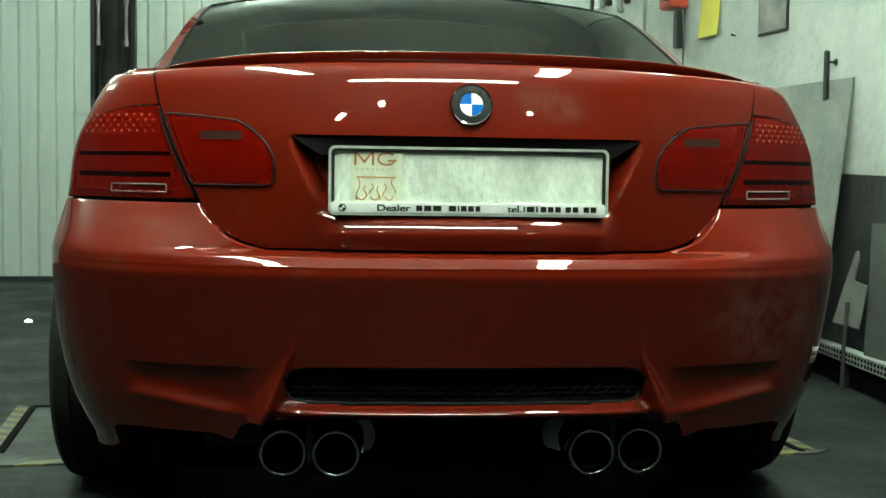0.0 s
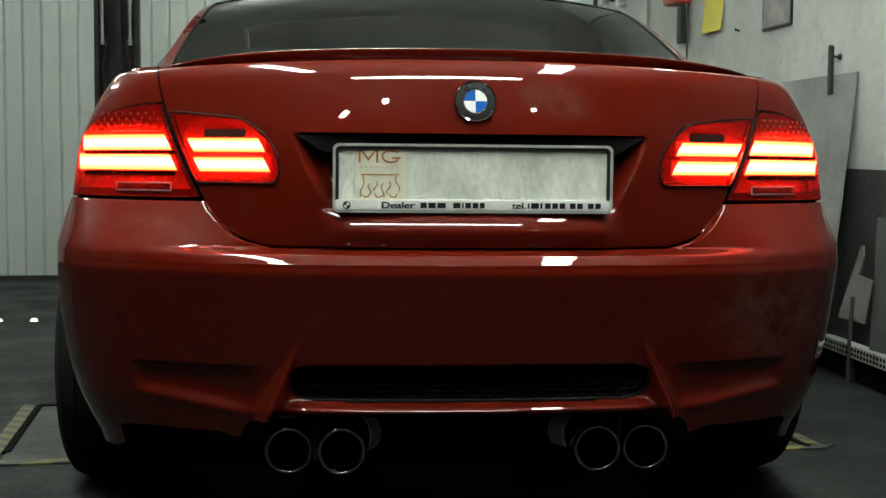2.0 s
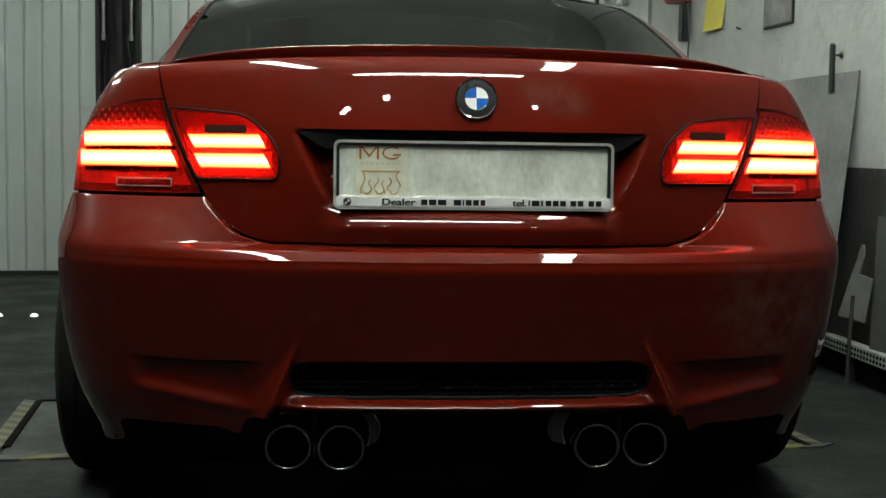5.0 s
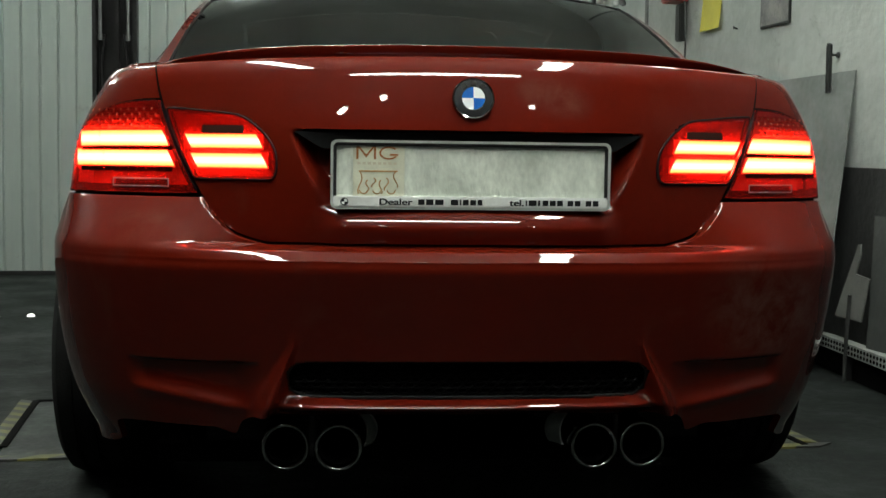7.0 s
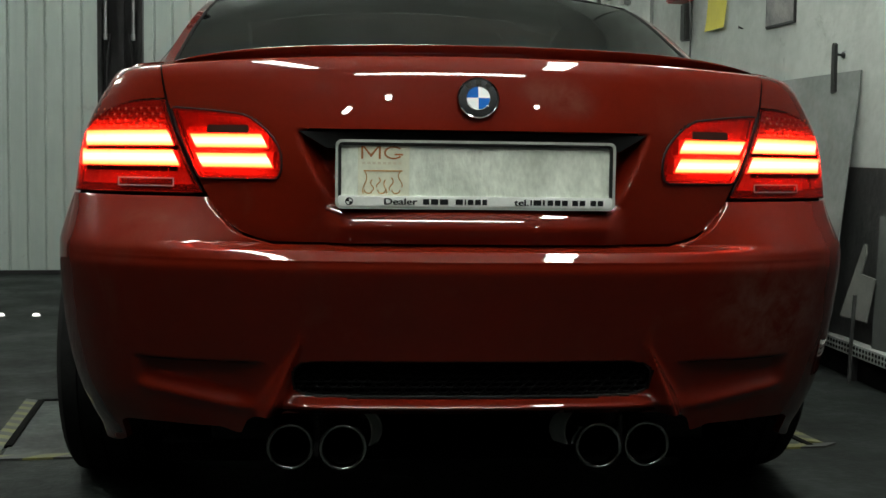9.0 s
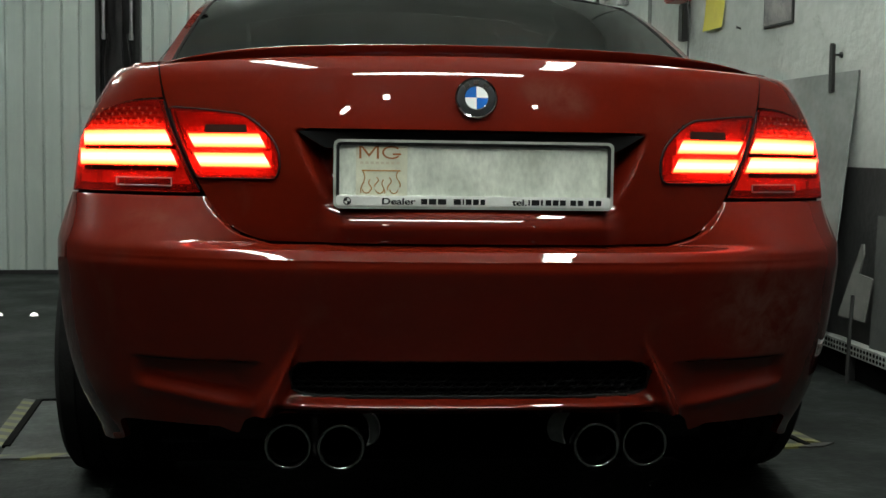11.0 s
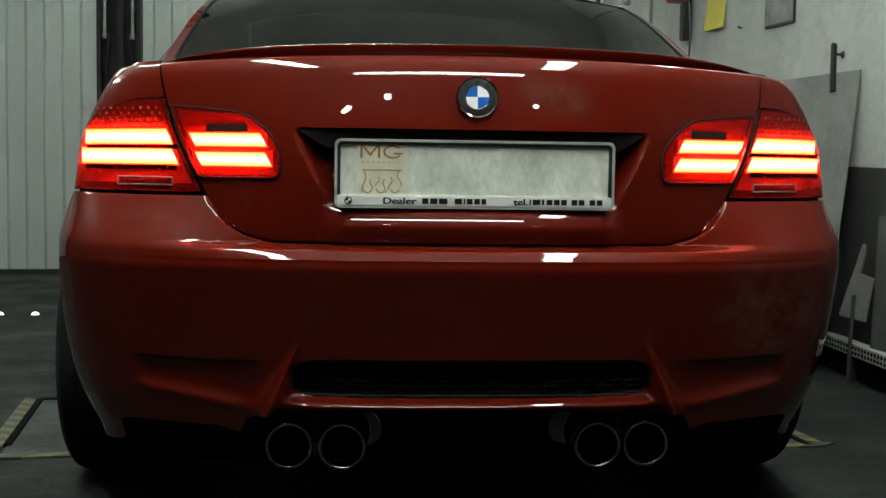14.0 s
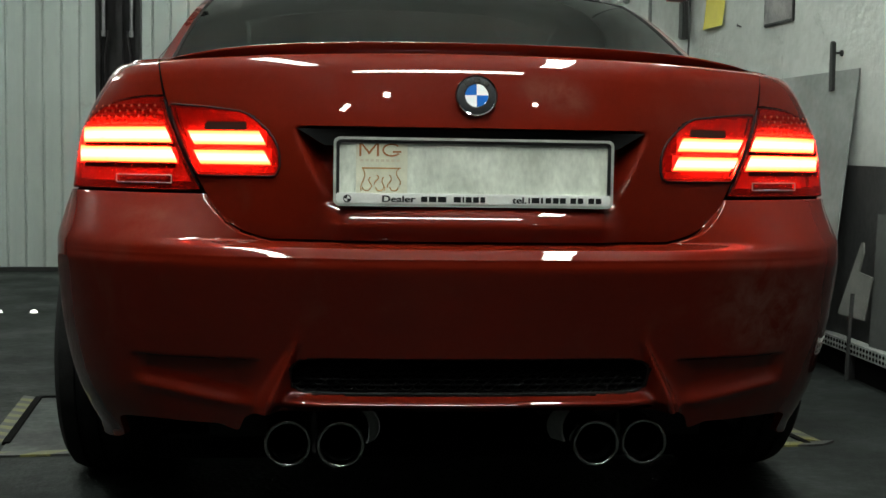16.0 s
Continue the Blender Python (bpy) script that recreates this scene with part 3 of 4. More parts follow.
def build_car():
    car = thing("car", "red two-door coupe with twin double exhausts, rear lights lit", "car")
    # -- boot lid
    bm = bmesh.new()
    grid(bm, lid_f, 170, 96, keep=lambda c: not in_inner_lamp(c), thick=0.018)
    lid = part("boot_lid", bm, PAINT, car, "glossy red boot lid with number plate recess", 40)
    # deck forward of the lid edge
    bm = bmesh.new()
    def deck(u, v):
        x = (2*u - 1) * 0.617
        z1 = 1.031 - 0.04*x*x
        y1 = 0.12 + bowl(x) + corner(x, 0.84, 0.07, 9)
        return (x, y1 + v*(0.68 + 0.1*x*x - y1), z1 - 0.002 + 0.012*math.sin(v*math.pi) - 0.012*v)
    grid(bm, deck, 40, 12)
    part("deck", bm, PAINT, lid)
    # -- lip spoiler
    bm = bmesh.new()
    prof = [(0.018, -0.004), (0.010, 0.004), (0.0, 0.018), (0.001, 0.0225), (0.006, 0.024), (0.035, 0.018), (0.085, -0.002)]
    n = 60
    rows = []
    for i in range(n + 1):
        x = -0.612 + 1.224 * i / n
        k = max(0.04, 1 - (abs(x) / 0.612) ** 6)
        y1 = 0.075 + 0.93*bowl(x) + corner(x, 0.84, 0.07, 9)
        z1 = 1.0265 - 0.04*x*x
        rows.append([bm.verts.new((x, y1 + a, z1 + b*k)) for a, b in prof])
    for A, B in zip(rows, rows[1:]):
        for k in range(len(prof) - 1):
            bm.faces.new((A[k], B[k], B[k+1], A[k+1]))
    part("spoiler", bm, PAINT, lid, "slim red lip spoiler", 50)
    # -- bumper
    bm = bmesh.new()
    grid(bm, lambda u, v: bumper_f(spread(u), v), 560, 150, keep=lambda c: not (grille_hole(c.x, c.z) and c.y < 0.2), thick=0.014)
    bumper = part("rear_bumper", bm, PAINT, car, "glossy red rear bumper with fins and scoops", 40)
    # added black sheets that paint the shade seen through the seams
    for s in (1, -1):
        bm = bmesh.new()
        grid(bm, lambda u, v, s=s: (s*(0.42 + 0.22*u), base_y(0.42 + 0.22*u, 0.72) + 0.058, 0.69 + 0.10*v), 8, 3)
        part("seam_shade", bm, SOOT_SHADE, bumper)
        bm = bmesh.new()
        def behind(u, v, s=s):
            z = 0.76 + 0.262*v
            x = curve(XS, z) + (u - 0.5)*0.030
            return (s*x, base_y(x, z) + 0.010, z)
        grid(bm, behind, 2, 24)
        part("seam_shade", bm, SOOT_SHADE, lid)
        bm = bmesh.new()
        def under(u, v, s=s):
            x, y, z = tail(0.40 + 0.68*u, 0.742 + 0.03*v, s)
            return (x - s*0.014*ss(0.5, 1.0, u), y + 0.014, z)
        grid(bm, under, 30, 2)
        part("seam_shade", bm, SOOT_SHADE, bumper)
    # grille tray, near-black as painted shade, and mesh
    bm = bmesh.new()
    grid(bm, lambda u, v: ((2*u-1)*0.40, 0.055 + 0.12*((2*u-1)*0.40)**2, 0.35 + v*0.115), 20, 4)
    part("grille_back", bm, SOOT_SHADE, bumper)
    bm = bmesh.new()
    for r in range(8):
        for c in range(-16, 17):
            x = (c + (0.5 if r % 2 else 0)) * 0.0225
            z = 0.371 + r * 0.0105
            if abs(x) > 0.345:
                continue
            y = 0.002 + 0.12*x*x + 0.001*r
            h = [(x + 0.0135*math.cos(radians(a)), z + 0.0068*math.sin(radians(a))) for a in range(0, 360, 60)]
            hi = [(x + 0.0102*math.cos(radians(a)), z + 0.0047*math.sin(radians(a))) for a in range(0, 360, 60)]
            A = [bm.verts.new((p[0], y, p[1])) for p in h]
            B = [bm.verts.new((p[0], y + 0.002, p[1])) for p in hi]
            C = [bm.verts.new((p[0], y + 0.014, p[1])) for p in hi]
            for k in range(6):
                k2 = (k + 1) % 6
                bm.faces.new((A[k], A[k2], B[k2], B[k]))
                bm.faces.new((B[k], B[k2], C[k2], C[k]))
    tagged(part("grille_mesh", bm, MESHBLACK, bumper, "black honeycomb grille", 0), kind="stuff")
    bm = bmesh.new()
    def rim_pt(x, z):
        return (x, bumper_y(x, z, curve(WBUM, z)) + 0.009, z)
    loop = []
    for a in np.linspace(0, 2*math.pi, 161):
        c, d = math.cos(a), math.sin(a)
        loop.append(rim_pt(math.copysign(0.349 * abs(c) ** (2/16), c), 0.4075 + math.copysign(0.0365 * abs(d) ** (2/3.2), d)))
    tube(bm, loop, 0.005, 10, caps=False)
    part("grille_rim", bm, SATIN, bumper, "black edge of the grille opening")
    # -- plate recess trim: tapered black strip, also painting shade under the recess edge
    bm = bmesh.new()
    pts = [(-0.338, 0.8775), (-0.285, 0.846), (0.285, 0.846), (0.338, 0.8775)]
    outline_slab(bm, pts, Matrix(((1, 0, 0, 0), (0, 0, -1, 0.034), (0, 1, 0, 0), (0, 0, 0, 1))), 0.03)
    bmesh.ops.recalc_face_normals(bm, faces=bm.faces)
    part("grip_shade_strip", bm, SATIN, lid, "black grip strip, enlarged to paint the shade above the number plate")
    # -- sides, wings, bonnet
    for s in (1, -1):
        bm = bmesh.new()
        def wing(u, v, s=s):
            zt = 1.022
            q = v
            p = u
            zlo = lamp_top(p) + 0.004
            z = zlo + q * (zt - zlo)
            w = curve(WID, z)
            a0 = a_of(min(curve(XS, z) + GAP, w * 0.999), w)
            a = a0 + (1.0 - a0) * p
            x = w * (2*a - a*a)
            return (s*x, base_y(x, z), z)
        grid(bm, wing, 36, 30, flip=s < 0)
        def shoulder(u, v, s=s):
            p = Vector(wing(u, 1.0))
            return (p.x, p.y + v*(0.74 - p.y), p.z + 0.022*math.sin(v*math.pi*0.5))
        grid(bm, shoulder, 36, 10, flip=s < 0)
        def flank(u, v, s=s):
            z = 0.20 + v * 0.822
            ys = end_y(z) if z > 0.86 else (0.44 if z > 0.757 else 0.70)
            ys = min(ys, 0.44) if z > 0.757 else ys
            if z > 0.86:
                ys = end_y(z)
            y = ys + u * (4.42 - ys)
            w = curve(WID, z)
            return (s * (w + (side_x(y, z) - w) * ss(0, 0.25, y - end_y(z))), y, z)
        hole = lambda c: (c.y - AXLE_R)**2 + (c.z - HUB)**2 > ARCH**2 and (c.y - AXLE_F)**2 + (c.z - HUB)**2 > ARCH**2 and not (c.z < 0.3 and (c.y < AXLE_R or c.y > AXLE_F))
        grid(bm, flank, 150, 44, flip=s < 0, keep=hole)
        part("side_panel", bm, PAINT, car, "", 50)
        for ya in (AXLE_R, AXLE_F):
            bm = bmesh.new()
            arc = []
            for k in range(33):
                a = radians(-12 + 204 * k / 32)
                y, z = ya + (ARCH + 0.004)*math.cos(a), HUB + (ARCH + 0.004)*math.sin(a)
                w = side_x(y, max(z, 0.26)) - 0.004
                if ya == AXLE_R and y < ya and z < 0.62:
                    w -= 0.03 * (0.62 - z) / 0.35
                arc.append((s * w, y, z))
            tube(bm, arc, 0.011, 8)
            part("arch_lip", bm, PAINT, car)
        # wheel house, its inner shade painted near-black
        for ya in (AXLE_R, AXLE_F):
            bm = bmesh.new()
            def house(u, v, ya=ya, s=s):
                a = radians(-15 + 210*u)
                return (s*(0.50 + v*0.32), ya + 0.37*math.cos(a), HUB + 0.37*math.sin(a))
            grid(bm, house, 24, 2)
            part("wheel_house", bm, SOOT_SHADE, car)
        # cabin side: pillar and side window
        bm = bmesh.new()
        grid(bm, lambda u, v, s=s: cabin_side(v, 0.46 + u*0.95, s), 24, 8, flip=s > 0)
        grid(bm, lambda u, v, s=s: cabin_top(s*(0.955 + 0.045*u), 0.46 + v*0.98), 3, 24, flip=s > 0)
        grid(bm, lambda u, v, s=s: cabin_side(v*0.16, 1.41 + u*1.96, s), 30, 3, flip=s > 0)
        part("pillar", bm, PAINT, car, "", 60)
        bm = bmesh.new()
        grid(bm, lambda u, v, s=s: cabin_side(0.16 + v*0.84, 1.41 + u*1.96, s), 30, 6, flip=s > 0)
        part("side_window", bm, GLASS, car, "dark tinted side window", 60)
        bm = bmesh.new()
        grid(bm, lambda u, v, s=s: tuple(Vector(cabin_side(0.985 + 0.02*v, 0.95 + u*2.35, s)) + Vector((s*0.003, 0, 0.004))), 40, 1, thick=0.006)
        part("window_trim", bm, BLACK, car)
        # door mirror
        bm = bmesh.new()
        r = bmesh.ops.create_uvsphere(bm, u_segments=16, v_segments=10, radius=0.09)
        bmesh.ops.transform(bm, matrix=pose(s*0.93, 2.95, 1.0) @ Matrix.Diagonal((1.2, 0.6, 0.75, 1)), verts=bm.verts)
        part("door_mirror", bm, PAINT, car)
    # roof and glass
    bm = bmesh.new()
    grid(bm, lambda u, v: cabin_top(2*u - 1, 1.43 + v*1.02), 20, 20)
    part("roof", bm, PAINT, car, "", 60)
    bm = bmesh.new()
    grid(bm, lambda u, v: cabin_top((2*u - 1)*0.955, 0.46 + v*0.96, -0.001), 30, 20)
    part("rear_window", bm, GLASS, car, "dark tinted rear window", 60)
    bm = bmesh.new()
    edge = [cabin_top(0.955, 0.46 + k*0.096) for k in range(11)] + [cabin_top(0.955 - k*0.191, 1.42) for k in range(11)] + [cabin_top(-0.955, 1.42 - k*0.096) for k in range(11)]
    tube(bm, [(p[0], p[1], p[2] + 0.001) for p in edge], 0.0045, 6)
    part("window_seal", bm, SATIN, car)
    bm = bmesh.new()
    grid(bm, lambda u, v: cabin_top((2*u - 1)*0.98, 2.46 + v*0.90), 20, 14)
    part("windscreen", bm, GLASS, car, "", 60)
    bm = bmesh.new()
    grid(bm, lambda u, v: ((2*u-1)*(0.66 - 0.10*v*v), 3.28 + v*1.12, 0.985 + 0.02*math.sin(u*math.pi) - 0.20*v**2.2 - 0.05*(2*u-1)**4), 20, 16)
    part("bonnet", bm, PAINT, car, "", 60)
    bm = bmesh.new()
    grid(bm, lambda u, v: ((2*u-1)*0.70, 4.50 - 0.30*abs(2*u-1)**3 + 0.04*math.sin(v*3), 0.20 + v*0.62), 24, 10)
    part("front_bumper", bm, PAINT, car, "", 60)
    # floor pan (near-black as painted shade, blocks light), cabin floor, seats, parcel shelf
    bm = bmesh.new()
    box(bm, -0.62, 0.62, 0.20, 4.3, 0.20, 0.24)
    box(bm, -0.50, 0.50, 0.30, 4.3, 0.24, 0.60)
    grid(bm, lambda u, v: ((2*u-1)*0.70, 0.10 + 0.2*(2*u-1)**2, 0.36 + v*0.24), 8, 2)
    part("underbody", bm, SOOT_SHADE, car, "", 0)
    bm = bmesh.new()
    box(bm, -0.60, 0.60, 0.64, 1.25, 0.985, 1.0)
    box(bm, -0.70, 0.70, 1.20, 3.3, 0.55, 0.62)
    part("parcel_shelf", bm, SATIN, car)
    for sx in (-0.36, 0.36):
        for y, zt in ((1.35, 1.13), (2.15, 1.17)):
            bm = bmesh.new()
            box(bm, sx - 0.24, sx + 0.24, y, y + 0.16, 0.6, zt - 0.14, 0.05)
            box(bm, sx - 0.13, sx + 0.13, y + 0.02, y + 0.12, zt - 0.16, zt, 0.04)
            part("seat", bm, BLACK, car, "black seat behind tinted glass")
    # -- wheels
    for s in (1, -1):
        for ya, wd in ((AXLE_R, 0.265), (AXLE_F, 0.245)):
            xm = s * 0.80
            m = pose(xm, ya, HUB, 0, 90, 0)
            wheel = tagged(new("wheel"), "")
            wheel.parent = car
            bm = bmesh.new()
            h = wd / 2
            prof = [(0.235, -h + 0.01), (0.262, -h - 0.004), (0.295, -h), (0.314, -h + 0.014), (0.322, -h + 0.034)]
            for g in (-0.075, -0.028, 0.028, 0.075):
                prof += [(0.3245, g - 0.007), (0.316, g - 0.005), (0.316, g + 0.005), (0.3245, g + 0.007)]
            prof += [(0.322, h - 0.034), (0.314, h - 0.014), (0.295, h), (0.262, h + 0.004), (0.235, h - 0.01)]
            lathe(bm, prof, 72, m)
            part("tyre", bm, RUBBER, wheel, "black road tyre", 30)
            bm = bmesh.new()
            lathe(bm, [(0.236, -h + 0.012), (0.22, -h + 0.03), (0.215, 0), (0.22, h - 0.03), (0.236, h - 0.012)], 48, m)
            for k in range(10):
                R = m @ pose(0, 0, 0, 0, 0, 36*k)
                box(bm, 0.03, 0.23, -0.014, 0.014, s*0.075 - 0.012, s*0.075 + 0.012, 0.004, R)
            lathe(bm, [(0.0, s*0.07), (0.06, s*0.09), (0.065, s*0.05)], 24, m)
            part("rim", bm, STEEL, wheel, "alloy rim with ten spokes", 35)
    # -- exhaust
    for s in (1, -1):
        bm = bmesh.new()
        box(bm, -0.20, 0.20, 0.16, 0.42, 0.235, 0.355, 0.05)
        bmesh.ops.transform(bm, matrix=pose(s*0.37, 0, 0), verts=bm.verts)
        part("silencer", bm, DARKSTEEL, car, "dark steel silencer")
        bm = bmesh.new()
        def cuff(u, v, s=s):
            a = radians(-35 + 90*u)
            return (s*(0.228 - 0.034*math.cos(a) - 0.022*v*math.cos(a)), 0.075 + 0.05*v, 0.285 + 0.046*math.sin(a) - 0.004*v)
        grid(bm, cuff, 14, 3, thick=0.003)
        part("exhaust_shield", bm, RAILPAINT, car, "pale steel heat shield beside the pipes")
        for xc, yc, zc in ((0.352, 0.030, 0.268), (0.250, 0.006, 0.271)):
            m = pose(s*xc, yc, zc, -90, 0, 0)
            bm = bmesh.new()
            lip = [(0.0424 + 0.0036*math.cos(radians(a)), 0.0036 - 0.0036*math.sin(radians(a))) for a in range(0, 181, 22)]
            lathe(bm, [(0.0440, 0.20), (0.0458, 0.02)] + lip + [(0.0392, 0.03)], 56, m)
            tip = part("exhaust_tip", bm, CHROME, car, "round chrome exhaust tip", 60)
            bm = bmesh.new()
            lathe(bm, [(0.0392, 0.03), (0.039, 0.19), (0.0, 0.192)], 40, m)
            part("bore", bm, SOOT_SHADE, tip, "sooty bore")
        bm = bmesh.new()
        box(bm, s*0.301 - 0.004, s*0.301 + 0.004, 0.04, 0.05, 0.245, 0.325, 0.002)
        part("hanger", bm, DARKSTEEL, car)
    return car, lid


CAR, LID = build_car()


# ================= tail lamps, plate and badge =================
TURNING = []         # light bars, which turn their glowing face to the lens when switched on


def light_bar(lamp, p0, p1, out, h, cut=0, far=True):
    """A straight bar between two points: one face glows, the other is a plain red reflector. cut: covers slant its ends, as the lamp's outline does."""
    p0, p1, out = Vector(p0), Vector(p1), Vector(out).normalized()
    mid, ax = (p0 + p1) / 2, (p1 - p0).normalized()
    out = (out - ax * out.dot(ax)).normalized()
    up = ax.cross(out)
    L, d = (p1 - p0).length / 2, 0.003
    bm = bmesh.new()
    box(bm, -L, L, -h/2, h/2, -d, d)
    bm.normal_update()
    for f in bm.faces:
        f.material_index = 0 if f.normal.z > 0.5 else 1
    ob = part("light_bar", bm, [TAILGLOW, HOUSING], lamp, "long glowing light bar", 0)
    m = Matrix((ax, up, out)).transposed().to_4x4()
    m.translation = mid
    ob.matrix_basis = m
    TURNING.append((ob, m))
    # added box behind the bar, blocks its glow while turned away
    bm = bmesh.new()
    e, b = h/2 + 0.001, -0.017
    box(bm, -L, L, -e, e, b - 0.001, b)
    for s in (-1, 1):
        box(bm, -L, L, s*e - 0.001, s*e + 0.001, b, 0.0024)
        box(bm, s*L - 0.001, s*L + 0.001, -e, e, b, 0.0024)
    part("glow_shield", bm, HOUSING, lamp, "", 0).matrix_basis = m
    if cut:
        k = 0.55 * h
        for x, sx in ((-L, -1), (L, 1)) if far else ((-L, -1),):
            bm = bmesh.new()
            yy = sx * cut * (h/2 + 0.001)
            pts = [(x + 0.001*sx, yy), (x + 0.001*sx, -yy), (x - sx*k, yy)]
            outline_slab(bm, pts, pose(0, 0, 0.0052), 0.0012)
            bmesh.ops.recalc_face_normals(bm, faces=bm.faces)
            part("end_cover", bm, HOUSING, lamp, "", 0).matrix_basis = m


def lamp_border(bm, f, r):
    n = 28
    pts = [f(0, k/n) for k in range(1, n)] + [f(k/n, 1) for k in range(1, n)] + [f(1, 1 - k/n) for k in range(1, n)] + [f(1 - k/n, 0) for k in range(1, n)] + [f(0, 1/n)]
    tube(bm, pts, r, 6, caps=False)


def outer_lamp(s):
    lamp = new("tail_lamp")
    lamp.parent = CAR
    lamp["label"] = "red wrap-around tail lamp with glowing bars"
    bm = bmesh.new()
    grid(bm, lambda u, v: outer_lamp_pt(u, v, s), 40, 26, flip=s < 0, thick=0.006)
    part("lens", bm, LENS, lamp, "clear red lens", 50)
    bm = bmesh.new()
    grid(bm, lambda u, v: outer_lamp_pt(u, v, s, 0.003 + 0.041 * ss(0.0, 0.028, min(u, 1 - u, v, 1 - v))), 44, 40, flip=s < 0)
    part("housing", bm, HOUSING, lamp, "red faceted reflector", 50)
    bm = bmesh.new()
    lamp_border(bm, lambda p, q: outer_lamp_pt(p, q, s, 0.003, 0.001), 0.0022)
    part("seal", bm, SATIN, lamp, "black rubber seal")

    def at(x, z, ins):
        w = curve(WID, z)
        a = a_of(min(x, w), w) if x < w else 1 + (x - w)
        P = Vector(tail(a, z, s))
        e = 2e-3
        t = Vector(tail(a + e, z, s)) - Vector(tail(a - e, z, s))
        n = Vector((t.y, -t.x, 0)).normalized()
        if 0.7*s*n.x - 0.7*n.y < 0:
            n = -n
        return P - n * ins, n
    for z, x0, h in ((0.8630, 0.592, 0.034), (0.8250, 0.580, 0.036)):
        w = curve(WID, z)
        xs = (x0, x0 + 0.085, x0 + 0.155, w - 0.003, w + 0.018)
        for i, (a, b) in enumerate(zip(xs, xs[1:])):
            (pa, na), (pb, nb) = at(a, z, 0.021 if i < 2 else 0.015), at(b, z, 0.021 if i < 1 else 0.015 if i < 2 else 0.009)
            light_bar(lamp, pa, pb, na + nb, h, s if i == 0 else 0, far=False)
    # dark strips between and under the bars, with their teeth
    for z, h in ((0.8435, 0.0088), (0.8030, 0.0105)):
        bm = bmesh.new()
        for k in range(11):
            x0 = 0.576 + k*0.0185
            (pa, na), (pb, nb) = at(x0, z, 0.0012), at(x0 + 0.0160, z, 0.0012)
            m = Matrix(((pb - pa).normalized(), na.cross(pb - pa).normalized(), na)).transposed().to_4x4()
            m.translation = (pa + pb) / 2
            L = (pb - pa).length
            box(bm, -L/2, L/2, -h/2, h/2, -0.002, 0.002, 0, m)
        tagged(part("tooth_strip", bm, TOOTH, lamp, "dark toothed strip", 0), kind="stuff")
    bm = bmesh.new()
    pts = [at(0.583 + 0.117*k/8, 0.776, -0.0008)[0] for k in range(9)]
    for dz in (0.0075, -0.0075):
        tube(bm, [p + Vector((0, 0, dz)) for p in pts], 0.0013, 6)
    for p in (pts[0], pts[-1]):
        tube(bm, [p + Vector((0, 0, 0.0075)), p - Vector((0, 0, 0.0075))], 0.0013, 6)
    part("reflector_frame", bm, GALV, lamp, "pale strip frame")
    bm = bmesh.new()
    pts = [at(0.585 + 0.113*k/8, 0.776, 0.004)[0] for k in range(9)]
    grid(bm, lambda u, v: tuple(pts[min(8, int(round(u*8)))] + Vector((0, -0.001, (v - 0.5)*0.014))), 8, 1)
    part("reflector_strip", bm, SMOKE, lamp, "dark strip in the pale frame", 0)
    bm = bmesh.new()
    for r in range(4):
        for k in range(11):
            p, n = at(0.612 + 0.017*k + 0.0085*(r % 2), 0.888 + 0.0105*r, 0.0053)
            m = n.to_track_quat("Z", "Y").to_matrix().to_4x4()
            m.translation = p
            lathe(bm, [(0.0056, -0.016), (0.0052, 0.0), (0.0045, 0.004), (0.0, 0.006)], 6, m)
    tagged(part("diode_panel", bm, REFLECTOR, lamp, "rows of small unlit diodes", 0), kind="stuff")


def inner_lamp(s):
    lamp = new("tail_lamp")
    lamp.parent = CAR
    lamp["label"] = "red boot lid lamp with glowing bars"
    bm = bmesh.new()
    grid(bm, lambda u, v: inner_lamp_pt(u, v, s), 30, 26, flip=s > 0, thick=0.006)
    part("lens", bm, LENS, lamp, "clear red lens", 50)
    bm = bmesh.new()
    def tray(u, v):
        e = min(u, 1 - u, v, 1 - v)
        return inner_lamp_pt(u, v, s, 0.045 * ss(0.0, 0.05, e))
    grid(bm, tray, 40, 40, flip=s > 0)
    part("housing", bm, HOUSING, lamp, "red faceted reflector", 50)
    bm = bmesh.new()
    lamp_border(bm, lambda p, q: inner_lamp_pt(p, q, s, 0.002, 0.001), 0.0026)
    part("seal", bm, SATIN, lamp, "black rubber seal")

    def at(x, z, ins):
        return Vector((s*x, curve(Y0, crown(x, z)) + bowl(x) + corner(x, 0.84, 0.07, 9) + ins, z))
    for z, x0, x1, h in ((0.8580, 0.402, 0.556, 0.028), (0.8205, 0.392, 0.544, 0.029)):
        n = Vector((s*0.35, -1, 0))
        light_bar(lamp, at(x0 + 0.006 * s, z, 0.012), at(x1 + 0.006 * s, z, 0.012), n, h, s)
    bm = bmesh.new()
    box(bm, 0.42, 0.535, 0, 0.003, 0.8345, 0.8405)
    bmesh.ops.transform(bm, matrix=pose(0, -0.010, 0) @ Matrix.Identity(4), verts=bm.verts)
    for v in bm.verts:
        v.co = at(v.co.x, v.co.z, 0.014 + v.co.y)
    part("rib", bm, HOUSING, lamp, "red rib between the bars", 0)
    bm = bmesh.new()
    box(bm, 0.435, 0.515, 0, 0.004, 0.872, 0.888)
    for v in bm.verts:
        v.co = at(v.co.x, v.co.z, -0.0056 + v.co.y)
    part("window", bm, DARKWINDOW, lamp, "smoked reversing light window", 0)


for sgn in (1, -1):
    outer_lamp(sgn)
    inner_lamp(sgn)


